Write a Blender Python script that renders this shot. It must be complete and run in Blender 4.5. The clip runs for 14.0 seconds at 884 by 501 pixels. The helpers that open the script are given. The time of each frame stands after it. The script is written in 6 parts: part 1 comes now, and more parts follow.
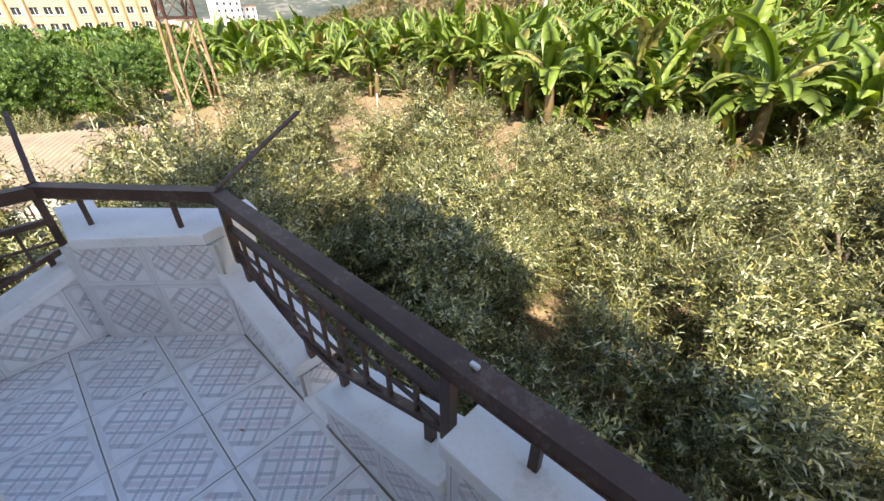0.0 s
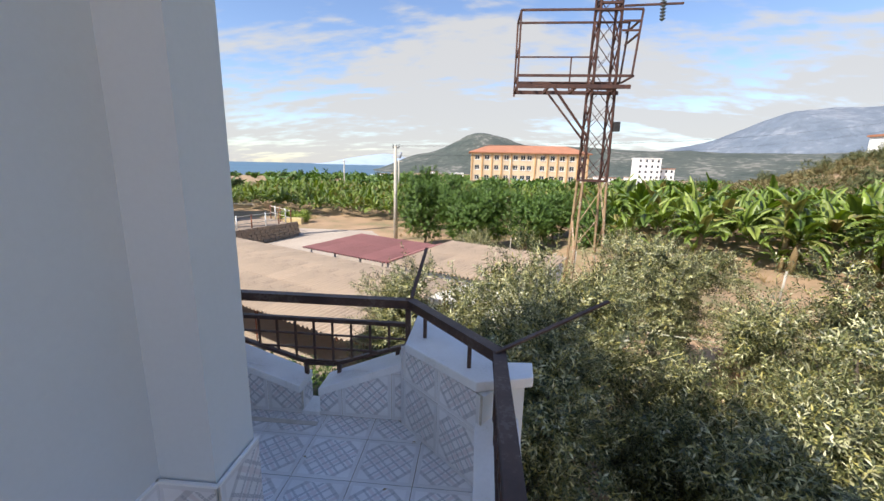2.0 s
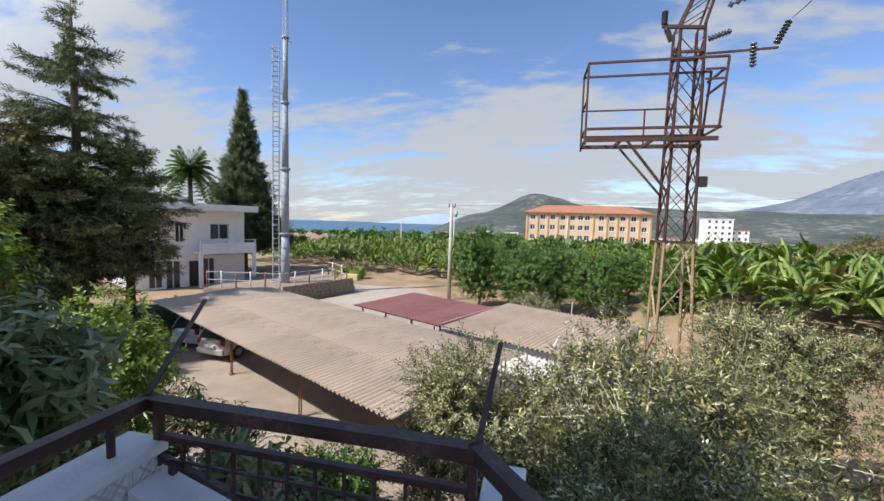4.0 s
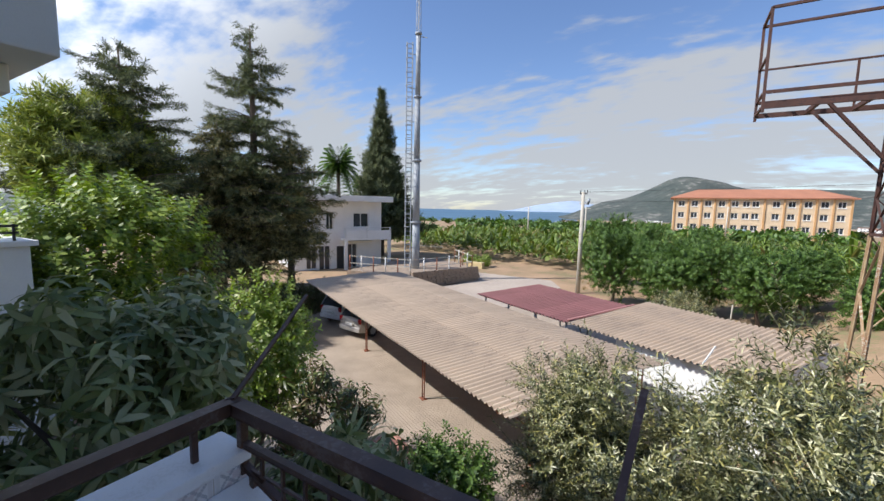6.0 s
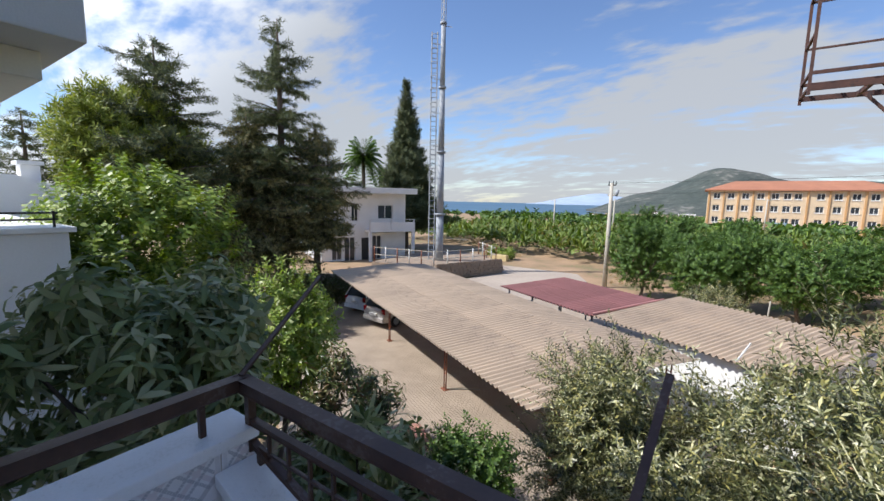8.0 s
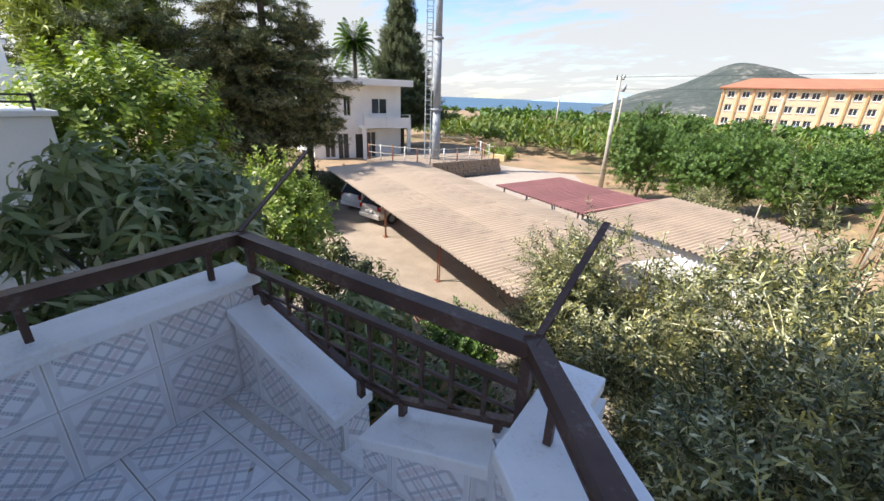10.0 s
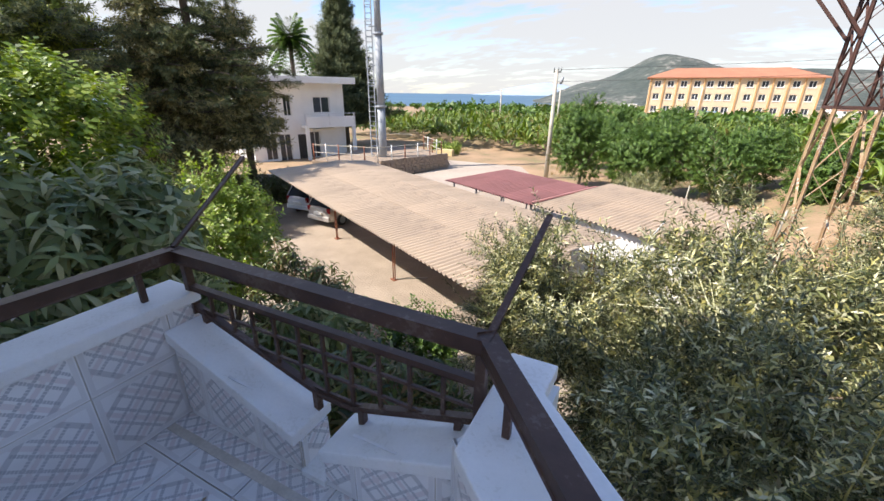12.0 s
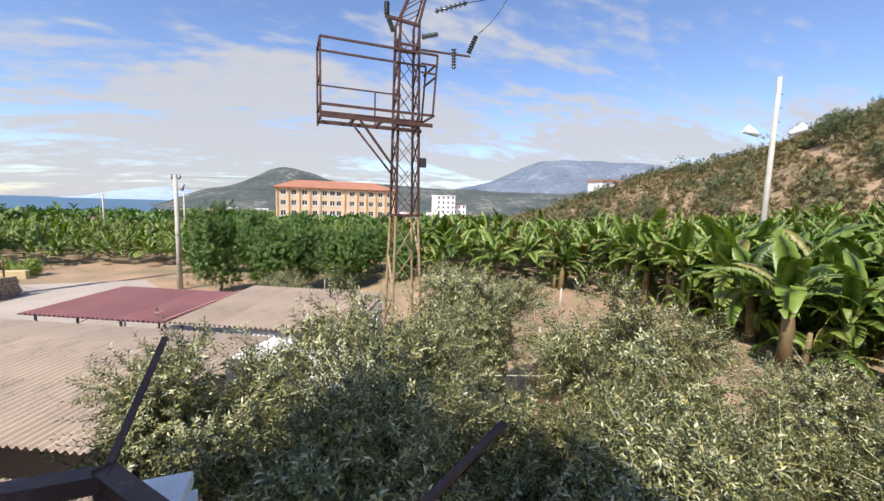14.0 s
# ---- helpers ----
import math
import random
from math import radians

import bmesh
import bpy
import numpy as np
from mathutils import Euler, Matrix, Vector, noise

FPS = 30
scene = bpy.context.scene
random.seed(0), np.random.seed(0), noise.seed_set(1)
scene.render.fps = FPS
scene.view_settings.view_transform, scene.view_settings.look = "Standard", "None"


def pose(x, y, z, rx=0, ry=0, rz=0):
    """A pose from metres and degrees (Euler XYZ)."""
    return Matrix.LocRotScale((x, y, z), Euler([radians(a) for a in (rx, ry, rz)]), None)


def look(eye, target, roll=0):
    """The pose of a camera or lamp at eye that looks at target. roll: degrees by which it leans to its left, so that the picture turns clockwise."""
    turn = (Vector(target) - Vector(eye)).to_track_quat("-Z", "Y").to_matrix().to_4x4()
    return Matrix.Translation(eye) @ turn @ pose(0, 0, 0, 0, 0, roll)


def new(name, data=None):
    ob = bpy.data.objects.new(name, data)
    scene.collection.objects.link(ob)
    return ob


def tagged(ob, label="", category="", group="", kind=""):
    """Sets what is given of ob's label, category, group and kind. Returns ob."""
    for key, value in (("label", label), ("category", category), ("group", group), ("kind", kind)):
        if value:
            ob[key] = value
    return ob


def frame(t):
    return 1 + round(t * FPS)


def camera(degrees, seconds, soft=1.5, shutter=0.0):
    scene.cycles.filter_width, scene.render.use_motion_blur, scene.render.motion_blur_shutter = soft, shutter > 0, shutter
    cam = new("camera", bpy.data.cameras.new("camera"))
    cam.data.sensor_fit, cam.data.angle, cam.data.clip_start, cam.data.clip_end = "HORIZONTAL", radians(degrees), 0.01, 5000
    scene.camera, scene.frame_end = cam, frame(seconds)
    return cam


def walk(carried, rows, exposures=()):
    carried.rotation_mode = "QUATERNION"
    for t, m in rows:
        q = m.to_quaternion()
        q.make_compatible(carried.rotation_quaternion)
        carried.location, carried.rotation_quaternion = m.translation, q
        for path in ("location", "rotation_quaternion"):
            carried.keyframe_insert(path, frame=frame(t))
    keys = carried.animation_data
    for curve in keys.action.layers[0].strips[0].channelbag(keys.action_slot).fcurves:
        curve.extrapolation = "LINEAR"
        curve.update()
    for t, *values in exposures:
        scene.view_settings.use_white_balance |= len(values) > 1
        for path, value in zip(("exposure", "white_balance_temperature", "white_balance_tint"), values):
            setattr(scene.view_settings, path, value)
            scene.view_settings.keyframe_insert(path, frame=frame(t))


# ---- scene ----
cam = camera(95.6, 14.0)
PATH = [
    (0, (0.255, -1.15, 1.466), (1.483, 0.033, 0.42), -0.4),
    (0.5, (0.368, -1.122, 1.521), (0.988, 0.5, 0.529), 0.0),
    (1, (0.359, -1.188, 1.577), (0.459, 0.585, 0.657), 0.5),
    (1.5, (0.457, -1.199, 1.607), (0.394, 0.657, 0.863), 1.2),
    (2, (0.609, -1.106, 1.654), (0.443, 0.842, 1.23), 1.3),
    (2.5, (0.533, -0.865, 1.58), (0.323, 1.116, 1.404), 1.6),
    (3, (0.452, -0.6, 1.581), (0.164, 1.376, 1.465), 1.6),
    (5.5, (0.319, 0.374, 1.646), (-0.491, 2.189, 1.42), 1.4),
    (6, (0.303, 0.383, 1.627), (-0.712, 2.092, 1.41), 1.2),
    (6.5, (0.364, 0.397, 1.625), (-0.783, 2.022, 1.416), 1.1),
    (7, (0.331, 0.483, 1.609), (-0.801, 2.118, 1.399), 1.2),
    (7.5, (0.315, 0.529, 1.62), (-0.746, 2.211, 1.405), 1.3),
    (8, (0.313, 0.473, 1.551), (-0.802, 2.115, 1.296), 1.2),
    (8.5, (0.379, 0.392, 1.496), (-0.838, 1.911, 1.033), 1.1),
    (9, (0.481, 0.378, 1.437), (-0.693, 1.853, 0.769), 1.1),
    (11.5, (0.521, 0.337, 1.44), (-0.348, 1.983, 0.709), 0.7),
    (12, (0.522, 0.384, 1.452), (-0.304, 2.048, 0.713), 0.7),
    (12.5, (0.534, 0.297, 1.549), (-0.059, 2.112, 0.953), 1.3),
    (13, (0.555, 0.118, 1.619), (0.423, 2.083, 1.267), 1.6),
    (13.5, (0.634, 0.022, 1.631), (0.861, 1.994, 1.384), 1.7),
    (14, (0.718, -0.061, 1.607), (1.442, 1.789, 1.377), 1.6),
]
EXPOSURES = [(0, 1.27, 7700, 10), (0.5, 1.17, 7700, 10), (1.0, 1.02, 6900, 11), (1.5, 0.87, 6900, 11), (2.2, 0.55, 6900, 12), (3.0, 0.4, 6550, 11), (5.5, 0.29, 6350, 11), (8.0, 0.3, 6350, 11), (9.0, 0.79, 6550, 11), (11.5, 0.87, 6850, 12), (12.2, 0.82, 6850, 13), (13.0, 0.53, 6600, 14), (14.0, 0.49, 6500, 14)]
walk(cam, [(t, look(eye, target, roll)) for t, eye, target, roll in PATH], EXPOSURES)


# ---- world, sun ----
SUN_FROM = Vector((-0.76, -0.65, 1.12)).normalized()
world = bpy.data.worlds.new("sky")
scene.world = world
world.use_nodes = True


def sky_nodes(nt):
    n, l = nt.nodes, nt.links
    bg = n["Background"]
    sky = n.new("ShaderNodeTexSky")
    sky.sky_type = "NISHITA"
    sky.sun_disc = False
    sky.sun_elevation = math.asin(SUN_FROM.z)
    sky.sun_rotation = math.atan2(SUN_FROM.x, SUN_FROM.y)
    sky.air_density, sky.dust_density, sky.ozone_density = 1.0, 0.25, 1.0
    co = n.new("ShaderNodeTexCoord")
    sep = n.new("ShaderNodeSeparateXYZ")
    l.new(co.outputs["Generated"], sep.inputs[0])
    up = n.new("ShaderNodeMath"); up.operation = "MAXIMUM"
    l.new(sep.outputs["Z"], up.inputs[0]); up.inputs[1].default_value = 0.0
    add = n.new("ShaderNodeMath"); add.operation = "ADD"
    l.new(up.outputs[0], add.inputs[0]); add.inputs[1].default_value = 0.22
    flat = []
    for axis in ("X", "Y"):
        d = n.new("ShaderNodeMath"); d.operation = "DIVIDE"
        l.new(sep.outputs[axis], d.inputs[0]); l.new(add.outputs[0], d.inputs[1])
        flat.append(d)
    comb = n.new("ShaderNodeCombineXYZ")
    l.new(flat[0].outputs[0], comb.inputs[0]); l.new(flat[1].outputs[0], comb.inputs[1])
    stretch = n.new("ShaderNodeMapping")
    stretch.inputs["Rotation"].default_value = (0, 0, 0.5)
    stretch.inputs["Scale"].default_value = (0.75, 1.5, 1)
    stretch.inputs["Location"].default_value = CLOUD_SHIFT
    l.new(comb.outputs[0], stretch.inputs[0])
    big = n.new("ShaderNodeTexNoise")
    big.inputs["Scale"].default_value, big.inputs["Detail"].default_value, big.inputs["Roughness"].default_value = 0.9, 8, 0.56
    big.inputs["Distortion"].default_value = 0.35
    l.new(stretch.outputs[0], big.inputs["Vector"])
    ripple = n.new("ShaderNodeTexNoise")
    ripple.inputs["Scale"].default_value, ripple.inputs["Detail"].default_value = 9.0, 6
    l.new(stretch.outputs[0], ripple.inputs["Vector"])
    mixn = n.new("ShaderNodeMath"); mixn.operation = "MULTIPLY_ADD"
    l.new(ripple.outputs["Fac"], mixn.inputs[0]); mixn.inputs[1].default_value = 0.26
    l.new(big.outputs["Fac"], mixn.inputs[2])
    low = n.new("ShaderNodeMapRange")
    l.new(sep.outputs["Z"], low.inputs["Value"])
    low.inputs["From Min"].default_value, low.inputs["From Max"].default_value = 0.0, 0.5
    low.inputs["To Min"].default_value, low.inputs["To Max"].default_value = 0.185, -0.03
    tot = n.new("ShaderNodeMath"); tot.operation = "ADD"
    l.new(mixn.outputs[0], tot.inputs[0]); l.new(low.outputs[0], tot.inputs[1])
    ramp = n.new("ShaderNodeMapRange"); ramp.interpolation_type = "SMOOTHSTEP"
    l.new(tot.outputs[0], ramp.inputs["Value"])
    ramp.inputs["From Min"].default_value, ramp.inputs["From Max"].default_value = 0.635, 0.785
    ramp.inputs["To Max"].default_value = 0.92
    gain = n.new("ShaderNodeMix"); gain.data_type = "RGBA"; gain.blend_type = "MULTIPLY"
    gain.inputs["Factor"].default_value = 1
    l.new(sky.outputs[0], gain.inputs["A"]); gain.inputs["B"].default_value = (SKY * 0.88, SKY * 0.96, SKY * 1.13, 1)
    mix = n.new("ShaderNodeMix"); mix.data_type = "RGBA"
    l.new(ramp.outputs[0], mix.inputs["Factor"])
    l.new(gain.outputs["Result"], mix.inputs["A"])
    # clouds on the sun's side glow brighter
    way = n.new("ShaderNodeVectorMath"); way.operation = "DOT_PRODUCT"
    l.new(co.outputs["Generated"], way.inputs[0]); way.inputs[1].default_value = SUN_FROM
    near = n.new("ShaderNodeMapRange"); near.interpolation_type = "SMOOTHSTEP"
    l.new(way.outputs["Value"], near.inputs["Value"])
    near.inputs["From Min"].default_value, near.inputs["From Max"].default_value = 0.3, 1.0
    near.inputs["To Min"].default_value, near.inputs["To Max"].default_value = 1.0, 5.0
    lit = n.new("ShaderNodeVectorMath"); lit.operation = "SCALE"
    lit.inputs[0].default_value = CLOUD[:3]
    l.new(near.outputs[0], lit.inputs["Scale"])
    l.new(lit.outputs[0], mix.inputs["B"])
    l.new(mix.outputs["Result"], bg.inputs[0])
    bg.inputs[1].default_value = 1.0


SKY = 0.12
CLOUD = (0.45, 0.47, 0.49, 1)
CLOUD_SHIFT = (0.3, 0.1, 0.0)
sky_nodes(world.node_tree)
sun = new("sun", bpy.data.lights.new("sun", "SUN"))
sun.data.energy, sun.data.angle, sun.data.color = 4.8, radians(0.53), (1.0, 0.955, 0.90)
sun.matrix_world = look(SUN_FROM * 60, (0, 0, 0))


# ---- materials ----
def shader(name, rough=0.7, metal=0.0):
    m = bpy.data.materials.new(name)
    m.use_nodes = True
    n, l = m.node_tree.nodes, m.node_tree.links
    b = n["Principled BSDF"]
    b.inputs["Roughness"].default_value, b.inputs["Metallic"].default_value = rough, metal
    return m, n, l, b


def plain(name, a, b2, rough=0.7, metal=0.0, scale=3.0, fine=40.0, bump=0.2, depth=0.01, c=None, stretch=(1, 1, 1), vary=0.0, edge=(0.35, 0.65), grain=0.2):
    """Two colours in large patches, fine grain over them, relief; c: a third colour in small worn spots."""
    m, n, l, b = shader(name, rough, metal)
    co = n.new("ShaderNodeTexCoord")
    mp = n.new("ShaderNodeMapping")
    mp.inputs["Scale"].default_value = stretch
    l.new(co.outputs["Object"], mp.inputs[0])
    big = n.new("ShaderNodeTexNoise")
    big.inputs["Scale"].default_value, big.inputs["Detail"].default_value = scale, 6
    small = n.new("ShaderNodeTexNoise")
    small.inputs["Scale"].default_value, small.inputs["Detail"].default_value = fine, 4
    for t in (big, small):
        l.new(mp.outputs[0], t.inputs["Vector"])
    r = n.new("ShaderNodeMapRange")
    l.new(big.outputs["Fac"], r.inputs["Value"])
    r.inputs["From Min"].default_value, r.inputs["From Max"].default_value = edge
    mix = n.new("ShaderNodeMix"); mix.data_type = "RGBA"
    l.new(r.outputs[0], mix.inputs["Factor"])
    mix.inputs["A"].default_value, mix.inputs["B"].default_value = (*a, 1), (*b2, 1)
    out = mix.outputs["Result"]
    if c:
        spot = n.new("ShaderNodeMapRange")
        both = n.new("ShaderNodeMath"); both.operation = "MULTIPLY"
        l.new(big.outputs["Fac"], both.inputs[0]); l.new(small.outputs["Fac"], both.inputs[1])
        l.new(both.outputs[0], spot.inputs["Value"])
        spot.inputs["From Min"].default_value, spot.inputs["From Max"].default_value = 0.30, 0.36
        mc = n.new("ShaderNodeMix"); mc.data_type = "RGBA"
        l.new(spot.outputs[0], mc.inputs["Factor"]); l.new(out, mc.inputs["A"])
        mc.inputs["B"].default_value = (*c, 1)
        out = mc.outputs["Result"]
    g = n.new("ShaderNodeMapRange")
    l.new(small.outputs["Fac"], g.inputs["Value"])
    g.inputs["To Min"].default_value, g.inputs["To Max"].default_value = 1 - grain, 1 + grain
    hsv = n.new("ShaderNodeHueSaturation")
    l.new(out, hsv.inputs["Color"])
    val = g.outputs[0]
    if vary:
        oi = n.new("ShaderNodeObjectInfo")
        vr = n.new("ShaderNodeMapRange")
        l.new(oi.outputs["Random"], vr.inputs["Value"])
        vr.inputs["To Min"].default_value, vr.inputs["To Max"].default_value = 1 - vary, 1 + vary
        mu = n.new("ShaderNodeMath"); mu.operation = "MULTIPLY"
        l.new(val, mu.inputs[0]); l.new(vr.outputs[0], mu.inputs[1])
        val = mu.outputs[0]
    l.new(val, hsv.inputs["Value"])
    l.new(hsv.outputs[0], b.inputs["Base Color"])
    if bump:
        bp = n.new("ShaderNodeBump")
        bp.inputs["Strength"].default_value, bp.inputs["Distance"].default_value = bump, depth
        l.new(small.outputs["Fac"], bp.inputs["Height"])
        l.new(bp.outputs[0], b.inputs["Normal"])
    return m


def leafy(name, colours, rough=0.5, through_light=0.25):
    """Leaves: every leaf its own tone out of the colours; some light passes through."""
    m, n, l, b = shader(name, rough)
    geo = n.new("ShaderNodeNewGeometry")
    ramp = n.new("ShaderNodeValToRGB")
    l.new(geo.outputs["Random Per Island"], ramp.inputs[0])
    e = ramp.color_ramp.elements
    while len(e) < len(colours):
        e.new(0.5)
    for i, c in enumerate(colours):
        e[i].position, e[i].color = i / (len(colours) - 1), (*c, 1)
    l.new(ramp.outputs[0], b.inputs["Base Color"])
    tr = n.new("ShaderNodeBsdfTranslucent")
    bright = n.new("ShaderNodeHueSaturation")
    bright.inputs["Value"].default_value = 1.3
    bright.inputs["Saturation"].default_value = 1.15
    l.new(ramp.outputs[0], bright.inputs["Color"])
    l.new(bright.outputs[0], tr.inputs[0])
    mx = n.new("ShaderNodeMixShader")
    mx.inputs[0].default_value = through_light
    l.new(b.outputs[0], mx.inputs[1]); l.new(tr.outputs[0], mx.inputs[2])
    l.new(mx.outputs[0], n["Material Output"].inputs[0])
    return m


def tile_material(name, ground):
    """Glazed tile with a lattice of blue-grey strokes, pink bands and a pale frame, in the tile's own plane."""
    m, n, l, b = shader(name, 0.22)
    co = n.new("ShaderNodeTexCoord")
    sep = n.new("ShaderNodeSeparateXYZ")
    l.new(co.outputs["Object"], sep.inputs[0])

    def op(kind, a, c=None, d=None):
        q = n.new("ShaderNodeMath"); q.operation = kind
        for i, v in enumerate((a, c, d)):
            if v is None:
                continue
            if hasattr(v, "node"):
                l.new(v, q.inputs[i])
            else:
                q.inputs[i].default_value = v
        return q.outputs[0]
    x, y = sep.outputs["X"], sep.outputs["Y"]
    p, q = op("ADD", x, y), op("SUBTRACT", x, y)
    ap, aq = op("ABSOLUTE", p), op("ABSOLUTE", q)

    def strokes(a, other):
        s = op("ABSOLUTE", op("SUBTRACT", op("FRACT", op("DIVIDE", op("ADD", a, 10.08), 0.072)), 0.5))
        line = op("LESS_THAN", s, 0.12)
        dash = op("GREATER_THAN", op("FRACT", op("DIVIDE", op("ADD", other, 10.0), 0.0155)), 0.2)
        reach = op("LESS_THAN", op("ABSOLUTE", other), 0.20)
        width = op("LESS_THAN", op("ABSOLUTE", a), 0.15)
        inside = op("LESS_THAN", op("MAXIMUM", op("ABSOLUTE", x), op("ABSOLUTE", y)), 0.138)
        return op("MULTIPLY", op("MULTIPLY", op("MULTIPLY", line, dash), op("MULTIPLY", reach, width)), inside)
    blue = op("MAXIMUM", strokes(p, q), strokes(q, p))

    def band(a):
        return op("LESS_THAN", op("ABSOLUTE", op("SUBTRACT", op("ABSOLUTE", a), 0.192)), 0.015)
    inner = op("LESS_THAN", op("MAXIMUM", op("ABSOLUTE", x), op("ABSOLUTE", y)), 0.141)
    grey = op("MULTIPLY", op("MAXIMUM", band(p), band(q)), inner)
    pink = op("MAXIMUM", op("LESS_THAN", op("ABSOLUTE", op("SUBTRACT", ap, 0.072)), 0.013), op("LESS_THAN", op("ABSOLUTE", op("SUBTRACT", aq, 0.072)), 0.013))
    pink = op("MULTIPLY", pink, inner)
    edge = op("MAXIMUM", op("ABSOLUTE", x), op("ABSOLUTE", y))
    frame_line = op("MULTIPLY", op("GREATER_THAN", edge, 0.141), op("LESS_THAN", edge, 0.158))
    cloud = n.new("ShaderNodeTexNoise")
    cloud.inputs["Scale"].default_value, cloud.inputs["Detail"].default_value = 9, 6
    l.new(co.outputs["Object"], cloud.inputs["Vector"])
    wear = n.new("ShaderNodeMapRange")
    l.new(cloud.outputs["Fac"], wear.inputs["Value"])
    wear.inputs["To Min"].default_value, wear.inputs["To Max"].default_value = 0.7, 1.0
    col = None
    for mask, c, k in ((pink, (0.74, 0.64, 0.63), 0.75), (grey, (0.50, 0.485, 0.48), 0.75), (frame_line, (0.60, 0.57, 0.55), 0.4), (blue, (0.40, 0.40, 0.42), 0.85)):
        mix = n.new("ShaderNodeMix"); mix.data_type = "RGBA"
        l.new(op("MULTIPLY", op("MULTIPLY", mask, wear.outputs[0]), k), mix.inputs["Factor"])
        if col is None:
            mix.inputs["A"].default_value = (*ground, 1)
        else:
            l.new(col, mix.inputs["A"])
        mix.inputs["B"].default_value = (*c, 1)
        col = mix.outputs["Result"]
    dust = n.new("ShaderNodeTexNoise")
    dust.inputs["Scale"].default_value, dust.inputs["Detail"].default_value = 3.2, 8
    geo = n.new("ShaderNodeNewGeometry")
    l.new(geo.outputs["Position"], dust.inputs["Vector"])
    dr = n.new("ShaderNodeMapRange")
    l.new(dust.outputs["Fac"], dr.inputs["Value"])
    dr.inputs["From Min"].default_value, dr.inputs["From Max"].default_value = 0.45, 0.8
    dr.inputs["To Max"].default_value = 0.35
    dm = n.new("ShaderNodeMix"); dm.data_type = "RGBA"
    l.new(dr.outputs[0], dm.inputs["Factor"]); l.new(col, dm.inputs["A"])
    dm.inputs["B"].default_value = (0.50, 0.43, 0.36, 1)
    oi = n.new("ShaderNodeObjectInfo")
    vr = n.new("ShaderNodeMapRange")
    l.new(oi.outputs["Random"], vr.inputs["Value"])
    vr.inputs["To Min"].default_value, vr.inputs["To Max"].default_value = 0.93, 1.05
    hs = n.new("ShaderNodeHueSaturation")
    l.new(dm.outputs["Result"], hs.inputs["Color"]); l.new(vr.outputs[0], hs.inputs["Value"])
    l.new(hs.outputs[0], b.inputs["Base Color"])
    rr = n.new("ShaderNodeMapRange")
    l.new(dust.outputs["Fac"], rr.inputs["Value"])
    rr.inputs["To Min"].default_value, rr.inputs["To Max"].default_value = 0.2, 0.55
    l.new(rr.outputs[0], b.inputs["Roughness"])
    return m


M_PLASTER = plain("white plaster", (0.70, 0.735, 0.74), (0.66, 0.695, 0.70), 0.75, scale=0.9, fine=60, bump=0.05, depth=0.003, grain=0.03)
M_CAP = plain("white painted coping", (0.90, 0.885, 0.86), (0.85, 0.83, 0.80), 0.6, scale=5, fine=70, bump=0.25, depth=0.004, c=(0.78, 0.76, 0.72), grain=0.06)
M_TILE = tile_material("patterned glazed tile", (0.88, 0.86, 0.845))
M_GROUT = plain("dirty cement grout", (0.46, 0.38, 0.29), (0.34, 0.28, 0.21), 0.9, scale=8, fine=80)
M_JOINT = plain("pale wall grout", (0.66, 0.60, 0.52), (0.56, 0.50, 0.42), 0.9, scale=8, fine=80)
M_IRON = plain("brown painted iron", (0.060, 0.029, 0.018), (0.10, 0.053, 0.034), 0.5, scale=6, fine=60, bump=0.2, depth=0.003, c=(0.12, 0.08, 0.06))
M_BLACK = plain("dark iron", (0.02, 0.02, 0.022), (0.04, 0.038, 0.036), 0.5, scale=9, fine=70)
M_CREAM = plain("cream painted render", (0.84, 0.81, 0.70), (0.78, 0.75, 0.65), 0.85, scale=1.5, fine=60, grain=0.05)
M_GREYP = plain("pale grey painted render", (0.66, 0.68, 0.68), (0.60, 0.62, 0.62), 0.85, scale=1.0, fine=60, grain=0.05)
M_WALLW = plain("weathered white render", (0.86, 0.86, 0.84), (0.77, 0.77, 0.75), 0.85, scale=0.6, fine=30, grain=0.05)
M_SOIL = plain("dry sandy soil", (0.375, 0.25, 0.15), (0.255, 0.18, 0.10), 0.95, scale=0.35, fine=5.0, bump=0.6, depth=0.05, c=(0.18, 0.175, 0.078))
M_PAVE = plain("sandy concrete paver", (0.345, 0.28, 0.215), (0.285, 0.232, 0.178), 0.9, scale=1.3, fine=24, vary=0.14)
M_PAVER = plain("red concrete paver", (0.387, 0.189, 0.138), (0.310, 0.172, 0.129), 0.9, scale=2, fine=24, vary=0.14)
M_ROAD = plain("dusty asphalt", (0.42, 0.355, 0.29), (0.36, 0.30, 0.245), 0.95, scale=0.3, fine=6)
M_SHEET = plain("sun-bleached fibre cement sheet", (0.53, 0.415, 0.30), (0.46, 0.36, 0.265), 0.8, scale=0.8, fine=22, vary=0.08, bump=0.15, c=(0.34, 0.27, 0.20), grain=0.12)
M_SHEET_RED = plain("dull red painted metal sheet", (0.36, 0.165, 0.15), (0.30, 0.14, 0.125), 0.7, scale=0.9, fine=20, vary=0.08)
M_RUSTP = plain("orange-red oxide primer", (0.28, 0.085, 0.04), (0.18, 0.07, 0.04), 0.65, scale=5, fine=50)
M_RUST = plain("rusted steel angle", (0.052, 0.026, 0.022), (0.11, 0.046, 0.03), 0.75, scale=3, fine=40, c=(0.04, 0.024, 0.024))
M_FADED = plain("faded cream paint over rust", (0.42, 0.32, 0.19), (0.30, 0.16, 0.08), 0.75, scale=2.0, fine=30, c=(0.5, 0.46, 0.36))
